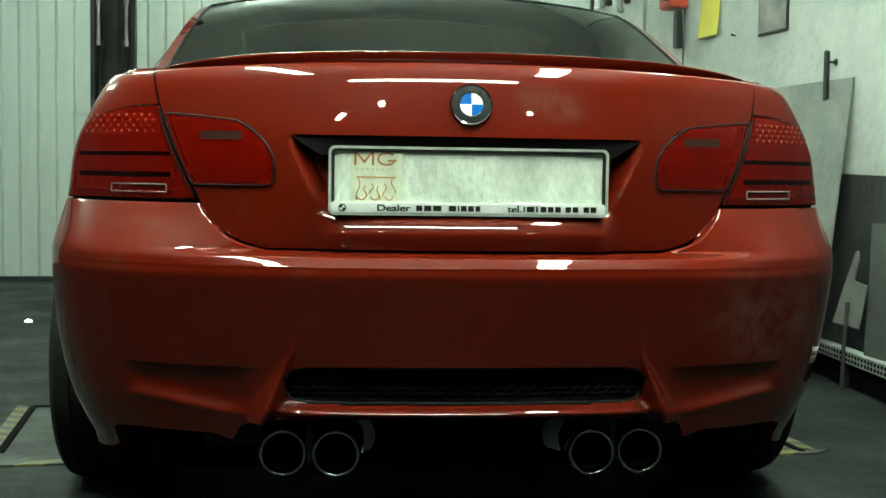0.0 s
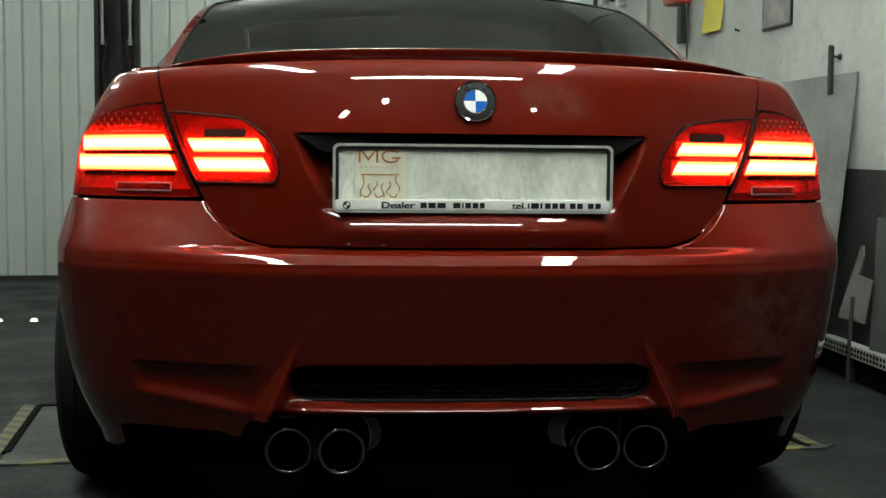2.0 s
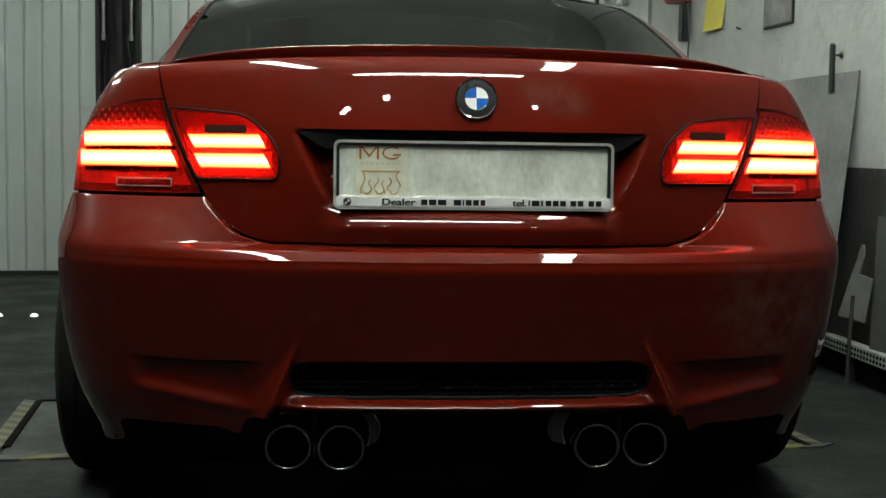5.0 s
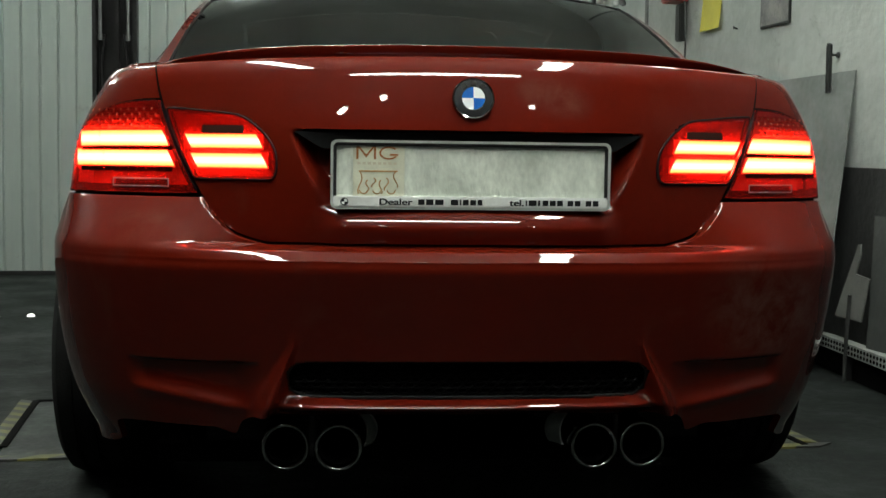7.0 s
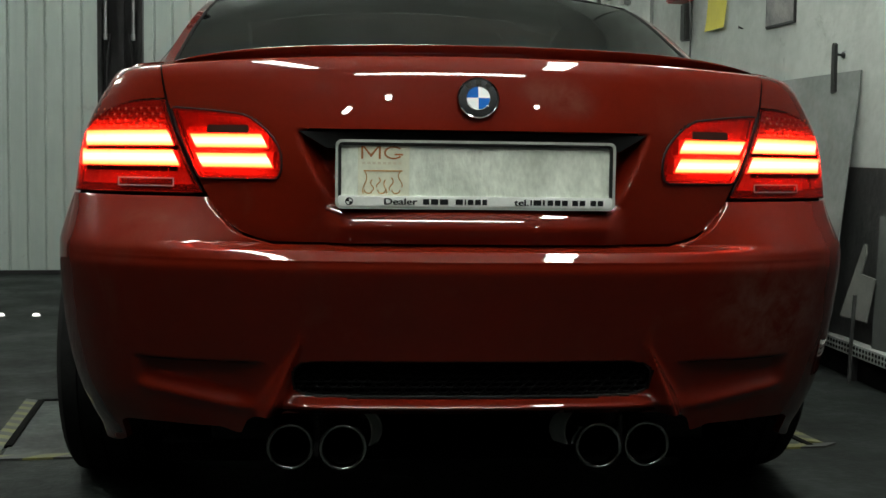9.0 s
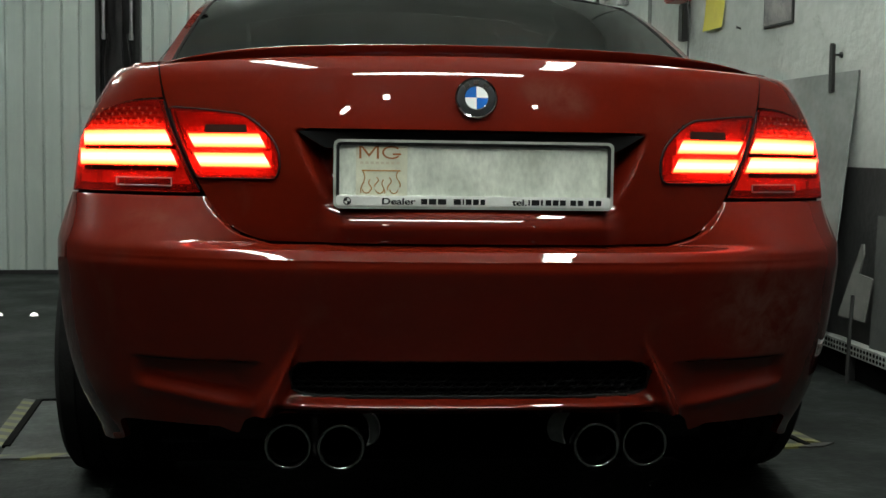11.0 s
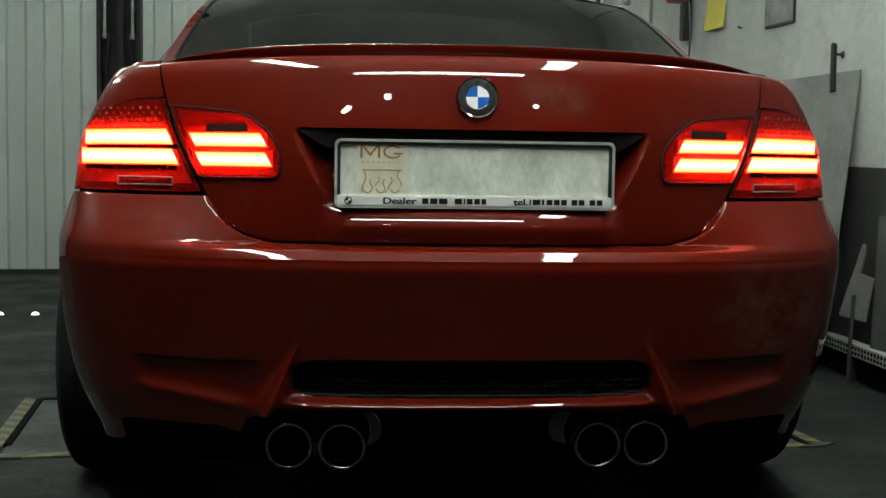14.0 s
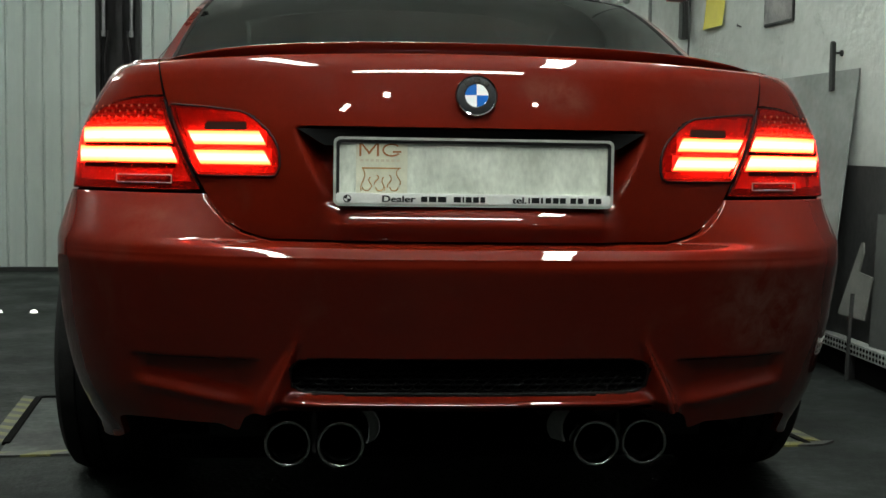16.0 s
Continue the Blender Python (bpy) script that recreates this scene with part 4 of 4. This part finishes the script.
def flat(name, pts, y, material, parent, label="", depth=0.0008):
    """A thin raised print on the plate, outline in plate x and z."""
    bm = bmesh.new()
    outline_slab(bm, pts, Matrix(((1, 0, 0, 0), (0, 0, -1, y), (0, 1, 0, 0), (0, 0, 0, 1))), -depth)
    bmesh.ops.recalc_face_normals(bm, faces=bm.faces)
    return part(name, bm, material, parent, label, 0)


def rect(x0, x1, z0, z1):
    return [(x0, z0), (x1, z0), (x1, z1), (x0, z1)]


def lettering(text, size, x, y, z, material, parent, wide=1.0):
    cu = bpy.data.curves.new("lettering", "FONT")
    cu.body, cu.size, cu.extrude, cu.offset = text, size, 0.0003, 0.0002
    tmp = bpy.data.objects.new("tmp", cu)
    scene.collection.objects.link(tmp)
    me = bpy.data.meshes.new_from_object(tmp.evaluated_get(bpy.context.evaluated_depsgraph_get()))
    bpy.data.objects.remove(tmp)
    me.transform(Matrix.Diagonal((wide, 1, 1, 1)))
    # heavier strokes: the outline laid once more beside itself
    bm = bmesh.new()
    bm.from_mesh(me)
    me.transform(Matrix.Translation((0.0009, 0.0003, 0.00015)))
    bm.from_mesh(me)
    bm.to_mesh(me)
    bm.free()
    me.materials.clear()
    me.materials.append(material)
    ob = new("lettering", me)
    ob.parent = parent
    ob.matrix_basis = pose(x, y, z, 90, 0, 0)
    return ob


def ring(bm, w, h, r, w2, h2, r2, y0, y1):
    A, B = rounded(w, h, r), rounded(w2, h2, r2)
    loops = [[bm.verts.new((x, y, z)) for x, z in P] for P, y in ((A, y1), (A, y0), (B, y0), (B, y1))]
    n = len(A)
    for L1, L2 in zip(loops, loops[1:]):
        for k in range(n):
            bm.faces.new((L1[k], L1[(k+1) % n], L2[(k+1) % n], L2[k]))
    bmesh.ops.recalc_face_normals(bm, faces=bm.faces)


def number_plate():
    t = new("number_plate")
    t.parent = CAR
    t.matrix_basis = pose(-0.001, -0.016, 0.797, 0, 0, 0)
    t["label"] = "blank scuffed aluminium plate in a silver-edged holder"
    bm = bmesh.new()
    box(bm, -0.262, 0.262, 0.008, 0.045, -0.058, 0.058, 0.004)
    part("backing", bm, BLACK, t)
    bm = bmesh.new()
    ring(bm, 0.534, 0.130, 0.012, 0.524, 0.120, 0.009, 0.0, 0.012)
    part("frame", bm, SILVER, t, "silver rim of the holder")
    bm = bmesh.new()
    ring(bm, 0.524, 0.120, 0.009, 0.512, 0.108, 0.006, 0.002, 0.012)
    part("inner_rim", bm, BLACK, t)
    bm = bmesh.new()
    outline_slab(bm, rounded(0.516, 0.112, 0.007), Matrix(((1, 0, 0, 0), (0, 0, -1, 0.0065), (0, 1, 0, 0), (0, 0, 0, 1))), 0.002)
    bmesh.ops.recalc_face_normals(bm, faces=bm.faces)
    part("plate", bm, ALUMINIUM, t, "bare scuffed aluminium sheet", 0)
    bm = bmesh.new()
    box(bm, -0.262, 0.262, -0.001, 0.010, -0.061, -0.040, 0.002)
    part("caption_strip", bm, WHITE, t, "white strip with dark lettering")
    y = -0.0012
    lettering("Dealer", 0.0170, -0.177, y, -0.0565, INK, t, 1.36)
    lettering("tel.", 0.0170, 0.072, y, -0.0565, INK, t, 1.3)
    for x0, x1 in ((-0.102, -0.090), (-0.087, -0.073), (-0.070, -0.054), (-0.040, -0.026), (-0.023, -0.020), (-0.017, -0.006), (-0.003, 0.008), (0.011, 0.020),
                   (0.103, 0.106), (0.109, 0.124), (0.127, 0.131), (0.136, 0.147), (0.150, 0.161), (0.164, 0.175), (0.184, 0.195), (0.198, 0.209), (0.219, 0.230), (0.233, 0.244)):
        flat("print_bar", rect(x0, x1, -0.0560, -0.0455), y + 0.0006, INK, t)
    circ = [(-0.241 + 0.0075*math.cos(radians(a)), -0.051 + 0.0075*math.sin(radians(a))) for a in range(0, 360, 20)]
    flat("print_disc", circ, y + 0.0006, INK, t)
    for a0 in (0, 180):
        flat("print_quarter", [(-0.241, -0.051)] + [(-0.241 + 0.0055*math.cos(radians(a0 + a)), -0.051 + 0.0055*math.sin(radians(a0 + a))) for a in range(0, 91, 15)], y, WHITE, t)
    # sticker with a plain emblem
    flat("sticker", rect(-0.225, -0.128, -0.040, 0.0535), 0.0052, PAPER, t, "pale paper sticker")
    ys = 0.0046
    for k, pts in enumerate(([(-0.219, 0.029), (-0.215, 0.029), (-0.215, 0.053), (-0.219, 0.053)], [(-0.186, 0.029), (-0.182, 0.029), (-0.182, 0.053), (-0.186, 0.053)],
                             [(-0.217, 0.053), (-0.2005, 0.032), (-0.184, 0.053), (-0.188, 0.053), (-0.2005, 0.038), (-0.213, 0.053)])):
        flat("emblem_bar", pts, ys, ORANGE, t)
    arc = [(-0.158 + 0.018*math.cos(radians(a)), 0.041 + 0.0125*math.sin(radians(a))) for a in range(40, 340, 15)]
    arc += [(-0.158 + 0.0145*math.cos(radians(a)), 0.041 + 0.0095*math.sin(radians(a))) for a in range(325, 39, -15)]
    flat("emblem_bar", arc, ys, ORANGE, t)
    flat("emblem_bar", rect(-0.156, -0.140, 0.036, 0.0395), ys, ORANGE, t)
    for k in range(8):
        flat("print_bar", rect(-0.217 + k*0.0097, -0.211 + k*0.0097, 0.019, 0.0235), ys, PALE, t)
    flat("emblem_bar", rect(-0.214, -0.141, 0.0055, 0.008), ys, EMBLEM, t)
    for k, (x, b) in enumerate(((-0.212, 0.004), (-0.198, -0.003), (-0.186, 0.004), (-0.173, -0.003), (-0.162, 0.004), (-0.145, -0.004))):
        top = 0.006 if k in (0, 5) else -0.006 - 0.004*(k % 2)
        P = [(x + b*math.sin(j*0.9), top - (top + 0.036 - 0.006*(k % 3))*j/6) for j in range(7)]
        bm = bmesh.new()
        tube(bm, [(px, ys, pz) for px, pz in P], 0.0011, 6)
        part("emblem_stroke", bm, EMBLEM, t)
    for k, x in enumerate((-0.205, -0.180, -0.153)):
        bm = bmesh.new()
        tube(bm, [(x + 0.0075*math.cos(radians(a)), ys, -0.029 + 0.007*math.sin(radians(a))) for a in range(180, 361, 20)], 0.0011, 6)
        part("emblem_stroke", bm, EMBLEM, t)


def badge():
    t = new("badge")
    t.parent = CAR
    t.matrix_basis = pose(0.003, 0.0165, 0.944, 90 - 13, 0, 0)
    t["label"] = "round blue, white and black enamel badge"
    bm = bmesh.new()
    lathe(bm, [(0.0, -0.006), (0.041, -0.006), (0.0415, 0.001), (0.0395, 0.004), (0.037, 0.003)], 48)
    part("rim", bm, CHROME, t, "chrome ring", 60)
    bm = bmesh.new()
    lathe(bm, [(0.0375, 0.003), (0.031, 0.0042), (0.0235, 0.0042)], 48)
    part("black_ring", bm, INK, t)
    bm = bmesh.new()
    lathe(bm, [(0.0238, 0.0042), (0.0230, 0.0052), (0.0222, 0.0044)], 48)
    part("inner_ring", bm, CHROME, t, "", 60)
    for k in range(4):
        bm = bmesh.new()
        vs = [bm.verts.new((0, 0, 0.0048))] + [bm.verts.new((0.0225*math.cos(radians(90*k + a)), 0.0225*math.sin(radians(90*k + a)), 0.0044)) for a in range(0, 91, 9)]
        for i in range(1, len(vs) - 1):
            bm.faces.new((vs[0], vs[i], vs[i+1]))
        part("quarter", bm, ENAMEL if k % 2 == 0 else BLUE, t, "white quarter" if k % 2 == 0 else "blue quarter", 0)
    for a in (128, 90, 52):
        bm = bmesh.new()
        box(bm, -0.0048, 0.0048, -0.0042, 0.0042, 0.0038, 0.0048, 0, pose(0.0302*math.cos(radians(a)), 0.0302*math.sin(radians(a)), 0, 0, 0, a - 90))
        part("print_bar", bm, CHROME, t, "", 0)


number_plate()
badge()


# ================= things in the hall =================
def lift_post():
    t = thing("lift_post", "dark steel column of a vehicle lift with chains", "lift")
    bm = bmesh.new()
    box(bm, -0.105, 0.105, 0.05, 0.11, 0, 3.1, 0.006)
    part("web", bm, DARKSTEEL, t)
    for s in (-1, 1):
        bm = bmesh.new()
        box(bm, s*0.105 - 0.012, s*0.105 + 0.012, -0.09, 0.11, 0, 3.1, 0.004)
        part("flange", bm, DARKSTEEL, t)
        bm = bmesh.new()
        box(bm, s*0.078 - 0.012, s*0.078 + 0.012, -0.10, -0.075, 1.62, 3.1, 0.004)
        part("carriage", bm, DARKSTEEL, t)
        bm = bmesh.new()
        tube(bm, [(s*0.072, -0.11, 3.0 - k*0.14 + 0.0) for k in range(12)], lambda q: 0.009, 8)
        for k in range(6):
            lathe(bm, [(0.012, 0.0), (0.013, 0.03), (0.0, 0.034)], 8, pose(s*0.072, -0.112, 1.46 + k*0.22))
        part("chain", bm, STEEL, t, "worn bright chain")
        bm = bmesh.new()
        tube(bm, [(s*(0.05 + 0.02*math.sin(k*1.1)), -0.03, 1.5 - k*0.14) for k in range(10)], 0.008, 6)
        part("cable", bm, BLACK, t)
    bm = bmesh.new()
    box(bm, -0.02, 0.02, 0.0, 0.04, 0, 3.1, 0.004)
    part("spindle_cover", bm, DARKSTEEL, t)
    bm = bmesh.new()
    box(bm, -0.22, 0.22, -0.2, 0.25, 0, 0.02, 0.004)
    part("foot_plate", bm, DARKSTEEL, t)
    t.matrix_world = pose(-1.435, 4.5, 0, 0, 0, TURN)


# glowing domes in place of two bright white spots on the floor
def floor_stud(x, y):
    t = thing("floor_stud", "small glowing white dome on the floor", "floor light", group="floor lights")
    bm = bmesh.new()
    lathe(bm, [(0.020, 0.0), (0.019, 0.007), (0.012, 0.015), (0.0, 0.018)], 20)
    part("dome", bm, STUD, t, "bright white dome", 60)
    bm = bmesh.new()
    lathe(bm, [(0.026, 0.0), (0.025, 0.003), (0.019, 0.004)], 20)
    part("collar", bm, STEEL, t)
    t.matrix_world = pose(x, y, 0)


def tester_plate(side):
    """A steel plate flush in the floor with a black edge and hazard tape."""
    t = thing("floor_plate", "steel floor plate edged with worn yellow and black tape", "floor plate", group="floor plates")
    if side < 0:
        x0, x1, y0, y1 = -1.20, -0.45, 1.06, 1.87
        m = pose(-1.172, 1.05, 0, 0, 0, 5.6) @ pose(1.20, -1.06, 0)
    else:
        x0, x1, y0, y1 = 0.42, 1.18, 1.12, 1.95
        m = pose(1.133, 1.12, 0, 0, 0, 6.0) @ pose(-1.18, -1.12, 0)
    bm = bmesh.new()
    box(bm, x0, x1, y0, y1, -0.01, 0.004)
    part("plate", bm, PLATE_STEEL, t, "", 0)
    outer = x0 if side < 0 else x1
    for nm, a in (("edge", (outer - 0.011, outer + 0.011, y0 + 0.13 if side < 0 else y0, y1)), ("edge", (x0, x1, y1 - 0.010, y1 + 0.010))):
        bm = bmesh.new()
        box(bm, *a[:2], *a[2:], -0.01, 0.008)
        part("edge", bm, SOOT_SHADE, t, "black joint", 0)
    o = -1 if side < 0 else 1
    def strip(px, py, dx, dy, w, n, L):
        d = Vector((dx, dy)).normalized()
        nrm = Vector((-d.y, d.x)) * w
        for k in range(n):
            a = Vector((px, py)) + d * (L * k / n)
            b = a + d * (L / n * 0.5)
            sk = d * (L / n * 0.35)
            for (q0, q1), mt, nm in (((a, b), YTAPE, "yellow_stripe"), ((b, a + d * (L / n)), BTAPE, "black_stripe")):
                bm = bmesh.new()
                vs = [bm.verts.new((q.x, q.y, 0.0062)) for q in (q0, q1, q1 + nrm + sk, q0 + nrm + sk)]
                bm.faces.new(vs)
                r = bmesh.ops.extrude_face_region(bm, geom=bm.faces[:])
                for v in [e for e in r["geom"] if isinstance(e, bmesh.types.BMVert)]:
                    v.co.z -= 0.006
                bmesh.ops.recalc_face_normals(bm, faces=bm.faces)
                part(nm, bm, mt, t, "", 0)
    if side < 0:
        strip(outer - 0.012, y0 + 0.05, 0, 1, 0.042, 9, y1 - y0 - 0.05)
        strip(outer - 0.10, y0 - 0.02, 1, 0, 0.045, 5, 0.80)
    else:
        strip(outer + 0.055, y0 + 0.02, 0, 1, 0.042, 9, y1 - y0)
        strip(outer - 0.12, y0 - 0.02, 1, 0, 0.04, 1, 0.16)
    t.matrix_world = m


def on_wall(y, z, off=0.0):
    return HALL @ pose(XW - off, y, z)


def wall_things():
    # leaning metal board
    t = thing("leaning_board", "bare grey sheet-metal board leaning on the wall", "board")
    bm = bmesh.new()
    rnd = random.Random(2)
    box(bm, -0.003, 0.003, 0.0, 1.35, 0.144, 1.215, 0.001)
    part("sheet", bm, GALV, t, "", 0)
    t.matrix_world = HALL @ pose(XW - 0.135, 2.155, 0.003, 0, 6.1, 0)
    # yellow notice
    t = thing("notice", "plain yellow paper notice stuck to the wall", "notice")
    bm = bmesh.new()
    grid(bm, lambda u, v: (-0.003 - 0.020*(1 - v)**3, u*0.235, v*0.40), 6, 10, thick=0.001)
    part("sheet", bm, YELLOW, t)
    for k, (y0, y1) in enumerate(((0.05, 0.18), (0.04, 0.20), (0.05, 0.16))):
        bm = bmesh.new()
        box(bm, -0.0085, -0.0055, y0, y1, 0.22 + k*0.05, 0.228 + k*0.05)
        part("print_bar", bm, YTAPE, t, "", 0)
    t.matrix_world = on_wall(3.44, 1.515)
    # framed print
    t = thing("framed_print", "dark grey print on a thick board", "picture")
    bm = bmesh.new()
    box(bm, -0.010, -0.001, 0, 0.285, 0, 0.40, 0.002)
    part("board", bm, BLACK, t)
    bm = bmesh.new()
    grid(bm, lambda u, v: (-0.0115, 0.010 + u*0.265, 0.012 + v*0.38), 2, 2, thick=0.001)
    part("print", bm, PICTURE, t, "blotched grey print", 0)
    t.matrix_world = on_wall(2.722, 1.458)
    # handle on a pin
    t = thing("wall_hook", "black steel bar on a pin in the wall", "hook")
    bm = bmesh.new()
    outline_slab(bm, [(-0.013, -0.10), (0.012, -0.105), (0.014, 0.085), (0.004, 0.098), (-0.011, 0.090)], pose(-0.035, 0, 0, 90, 0, 90), 0.014)
    bmesh.ops.recalc_face_normals(bm, faces=bm.faces)
    part("bar", bm, BLACK, t, "", 0)
    bm = bmesh.new()
    tube(bm, [(-0.044, 0, 0.050), (0.0, 0, 0.050)], 0.005, 8)
    lathe(bm, [(0.014, 0), (0.012, 0.006), (0.0, 0.008)], 10, pose(-0.002, 0, 0.050, 0, -90, 0))
    part("pin", bm, BLACK, t)
    t.matrix_world = on_wall(2.305, 1.232)
    # red box with a dark bar and a cable under it
    t = thing("switch_box", "red enamelled box with a dark bar below it", "switch box")
    bm = bmesh.new()
    box(bm, -0.10, 0, 0, 0.17, 0, 0.28, 0.008)
    part("case", bm, REDBOX, t)
    bm = bmesh.new()
    box(bm, -0.05, -0.01, 0.02, 0.085, -0.21, -0.012, 0.006)
    part("bar", bm, BLACK, t, "dark grey bar")
    bm = bmesh.new()
    tube(bm, [(-0.03, 0.01 - 0.03*math.sin(k*0.55), -k*0.075) for k in range(6)], 0.005, 6)
    part("cable", bm, BLACK, t, "thin black cable")
    bm = bmesh.new()
    lathe(bm, [(0.022, 0), (0.022, 0.025), (0.0, 0.027)], 12, pose(-0.10, 0.05, 0.06, 0, -90, 0))
    part("knob", bm, BLACK, t)
    t.matrix_world = on_wall(3.86, 1.70)
    # conduit and a tool rack farther on
    t = thing("conduit", "thin grey conduit pipe on the wall", "pipe")
    bm = bmesh.new()
    tube(bm, [(-0.02, 0, 0.2), (-0.02, 0, 3.3)], 0.011, 8)
    part("pipe", bm, GALV, t)
    t.matrix_world = on_wall(4.45, 0)
    t = thing("tool_rack", "dark tool rack with hanging tools", "tool rack")
    bm = bmesh.new()
    box(bm, -0.06, -0.01, 0, 0.8, 0.16, 0.20, 0.004)
    part("rail", bm, BLACK, t)
    rnd = random.Random(7)
    for k in range(7):
        bm = bmesh.new()
        L = 0.14 + 0.12*rnd.random()
        box(bm, -0.055, -0.035, 0.05 + k*0.11, 0.075 + k*0.11 + 0.02*rnd.random(), 0.17 - L, 0.19, 0.004)
        lathe(bm, [(0.0, -0.01), (0.02, 0), (0.022, 0.02), (0.0, 0.03)], 10, pose(-0.045, 0.065 + k*0.11, 0.15 - L))
        part("tool", bm, [BLACK, STEEL, WHITE][k % 3], t)
    t.matrix_world = on_wall(4.62, 1.86)
    # nails and plugs
    for y, z in ((3.27, 1.49),):
        t = thing("nail", "rusty nail in the wall", "nail", group="nails")
        bm = bmesh.new()
        tube(bm, [(0.0, 0, 0), (-0.02, 0, 0.006)], 0.004, 6)
        lathe(bm, [(0.009, 0), (0.0, 0.003)], 8, pose(-0.02, 0, 0.006, 0, -90, 0))
        part("shank", bm, BLACK, t)
        t.matrix_world = on_wall(y, z)
    # perforated rail over a black box at the foot of the wall
    t = thing("perforated_rail", "white perforated steel rail over a black box", "rail")
    bm = bmesh.new()
    box(bm, -0.004, 0.004, -1.2, 0.9, 0.0, 0.048, 0.001)
    box(bm, 0.004, 0.05, -1.2, 0.9, 0.040, 0.047, 0.001)
    part("angle", bm, RAILPAINT, t, "", 0)
    bm = bmesh.new()
    for k in range(70):
        for j in range(2):
            y = -1.15 + k*0.029
            lathe(bm, [(0.0075, 0.0), (0.007, 0.003), (0.0, 0.0031)], 8, pose(-0.0035, y, 0.014 + 0.020*j, 0, -90, 0))
    tagged(part("perforation", bm, SOOT_SHADE, t, "rows of dark round holes", 0), kind="stuff")
    bm = bmesh.new()
    box(bm, 0.02, 0.16, -1.2, 0.9, -0.098, -0.001, 0.004)
    part("lower_box", bm, SOOT_SHADE, t, "black box under the rail", 0)
    for y in (-1.1, 0.0, 0.85):
        bm = bmesh.new()
        box(bm, -0.003, 0.02, y, y + 0.03, -0.098, 0.0)
        part("leg", bm, BLACK, t, "", 0)
    t.matrix_world = pose(1.735, 2.2, 0.098, 0, 0, -1.5)
    # scrap boards and a stick
    t = thing("scrap_board", "pale cut-off board with a pointed corner, leaning", "board", group="scrap boards")
    bm = bmesh.new()
    outline_slab(bm, [(0.0, 0.0), (-0.191, -0.004), (-0.219, 0.112), (-0.235, 0.163), (-0.135, 0.175), (-0.160, 0.25), (-0.155, 0.288), (-0.14, 0.288)], pose(0, 0, 0, 90, 0, 90), 0.006)
    bmesh.ops.recalc_face_normals(bm, faces=bm.faces)
    part("sheet", bm, WOODPALE, t, "", 0)
    t.matrix_world = HALL @ pose(XW - 0.10, 2.079, 0.248, 0, 2, 0)
    t = thing("leaning_board", "tall dull grey board leaning on the wall", "board", group="scrap boards")
    bm = bmesh.new()
    outline_slab(bm, [(0.0, 0.0), (-0.75, 0.0), (-0.75, 0.50), (0.045, 0.50), (0.02, 0.25)], pose(0, 0, 0, 90, 0, 90), 0.006)
    bmesh.ops.recalc_face_normals(bm, faces=bm.faces)
    part("sheet", bm, DULLBOARD, t, "", 0)
    t.matrix_world = HALL @ pose(XW - 0.075, 1.885, 0.145, 0, 5, 0)
    t = thing("stick", "thin dirty wooden stick standing against the rail", "stick")
    bm = bmesh.new()
    tube(bm, [(0, 0, 0.0), (0.004, 0, 0.18), (0.012, 0.0, 0.34)], 0.008, 8)
    part("shaft", bm, GREYWALL, t)
    t.matrix_world = pose(1.70, 2.15, 0.0)
    t = thing("bottle", "small white plastic bottle cap on the floor", "bottle")
    bm = bmesh.new()
    lathe(bm, [(0.0, 0.0), (0.018, 0.0), (0.019, 0.05), (0.010, 0.065), (0.010, 0.08), (0.0, 0.081)], 14)
    part("body", bm, WHITE, t, "", 60)
    t.matrix_world = pose(1.66, 2.62, 0.0)


lift_post()
floor_stud(-1.815, 4.15)
floor_stud(-1.995, 4.15)
tester_plate(-1)
tester_plate(1)
wall_things()


# ================= what moves =================
def motions():
    """The rear lights come on half a second in: each bar turns its glowing face to the lens."""
    for ob, m in TURNING:
        walk(ob, [(t, m @ pose(0, 0, 0, a, 0, 0)) for t, a in ((0.0, 180), (0.4, 180), (0.43334, 120), (0.46667, 60), (0.5, 0), (16.0, 0))])


motions()
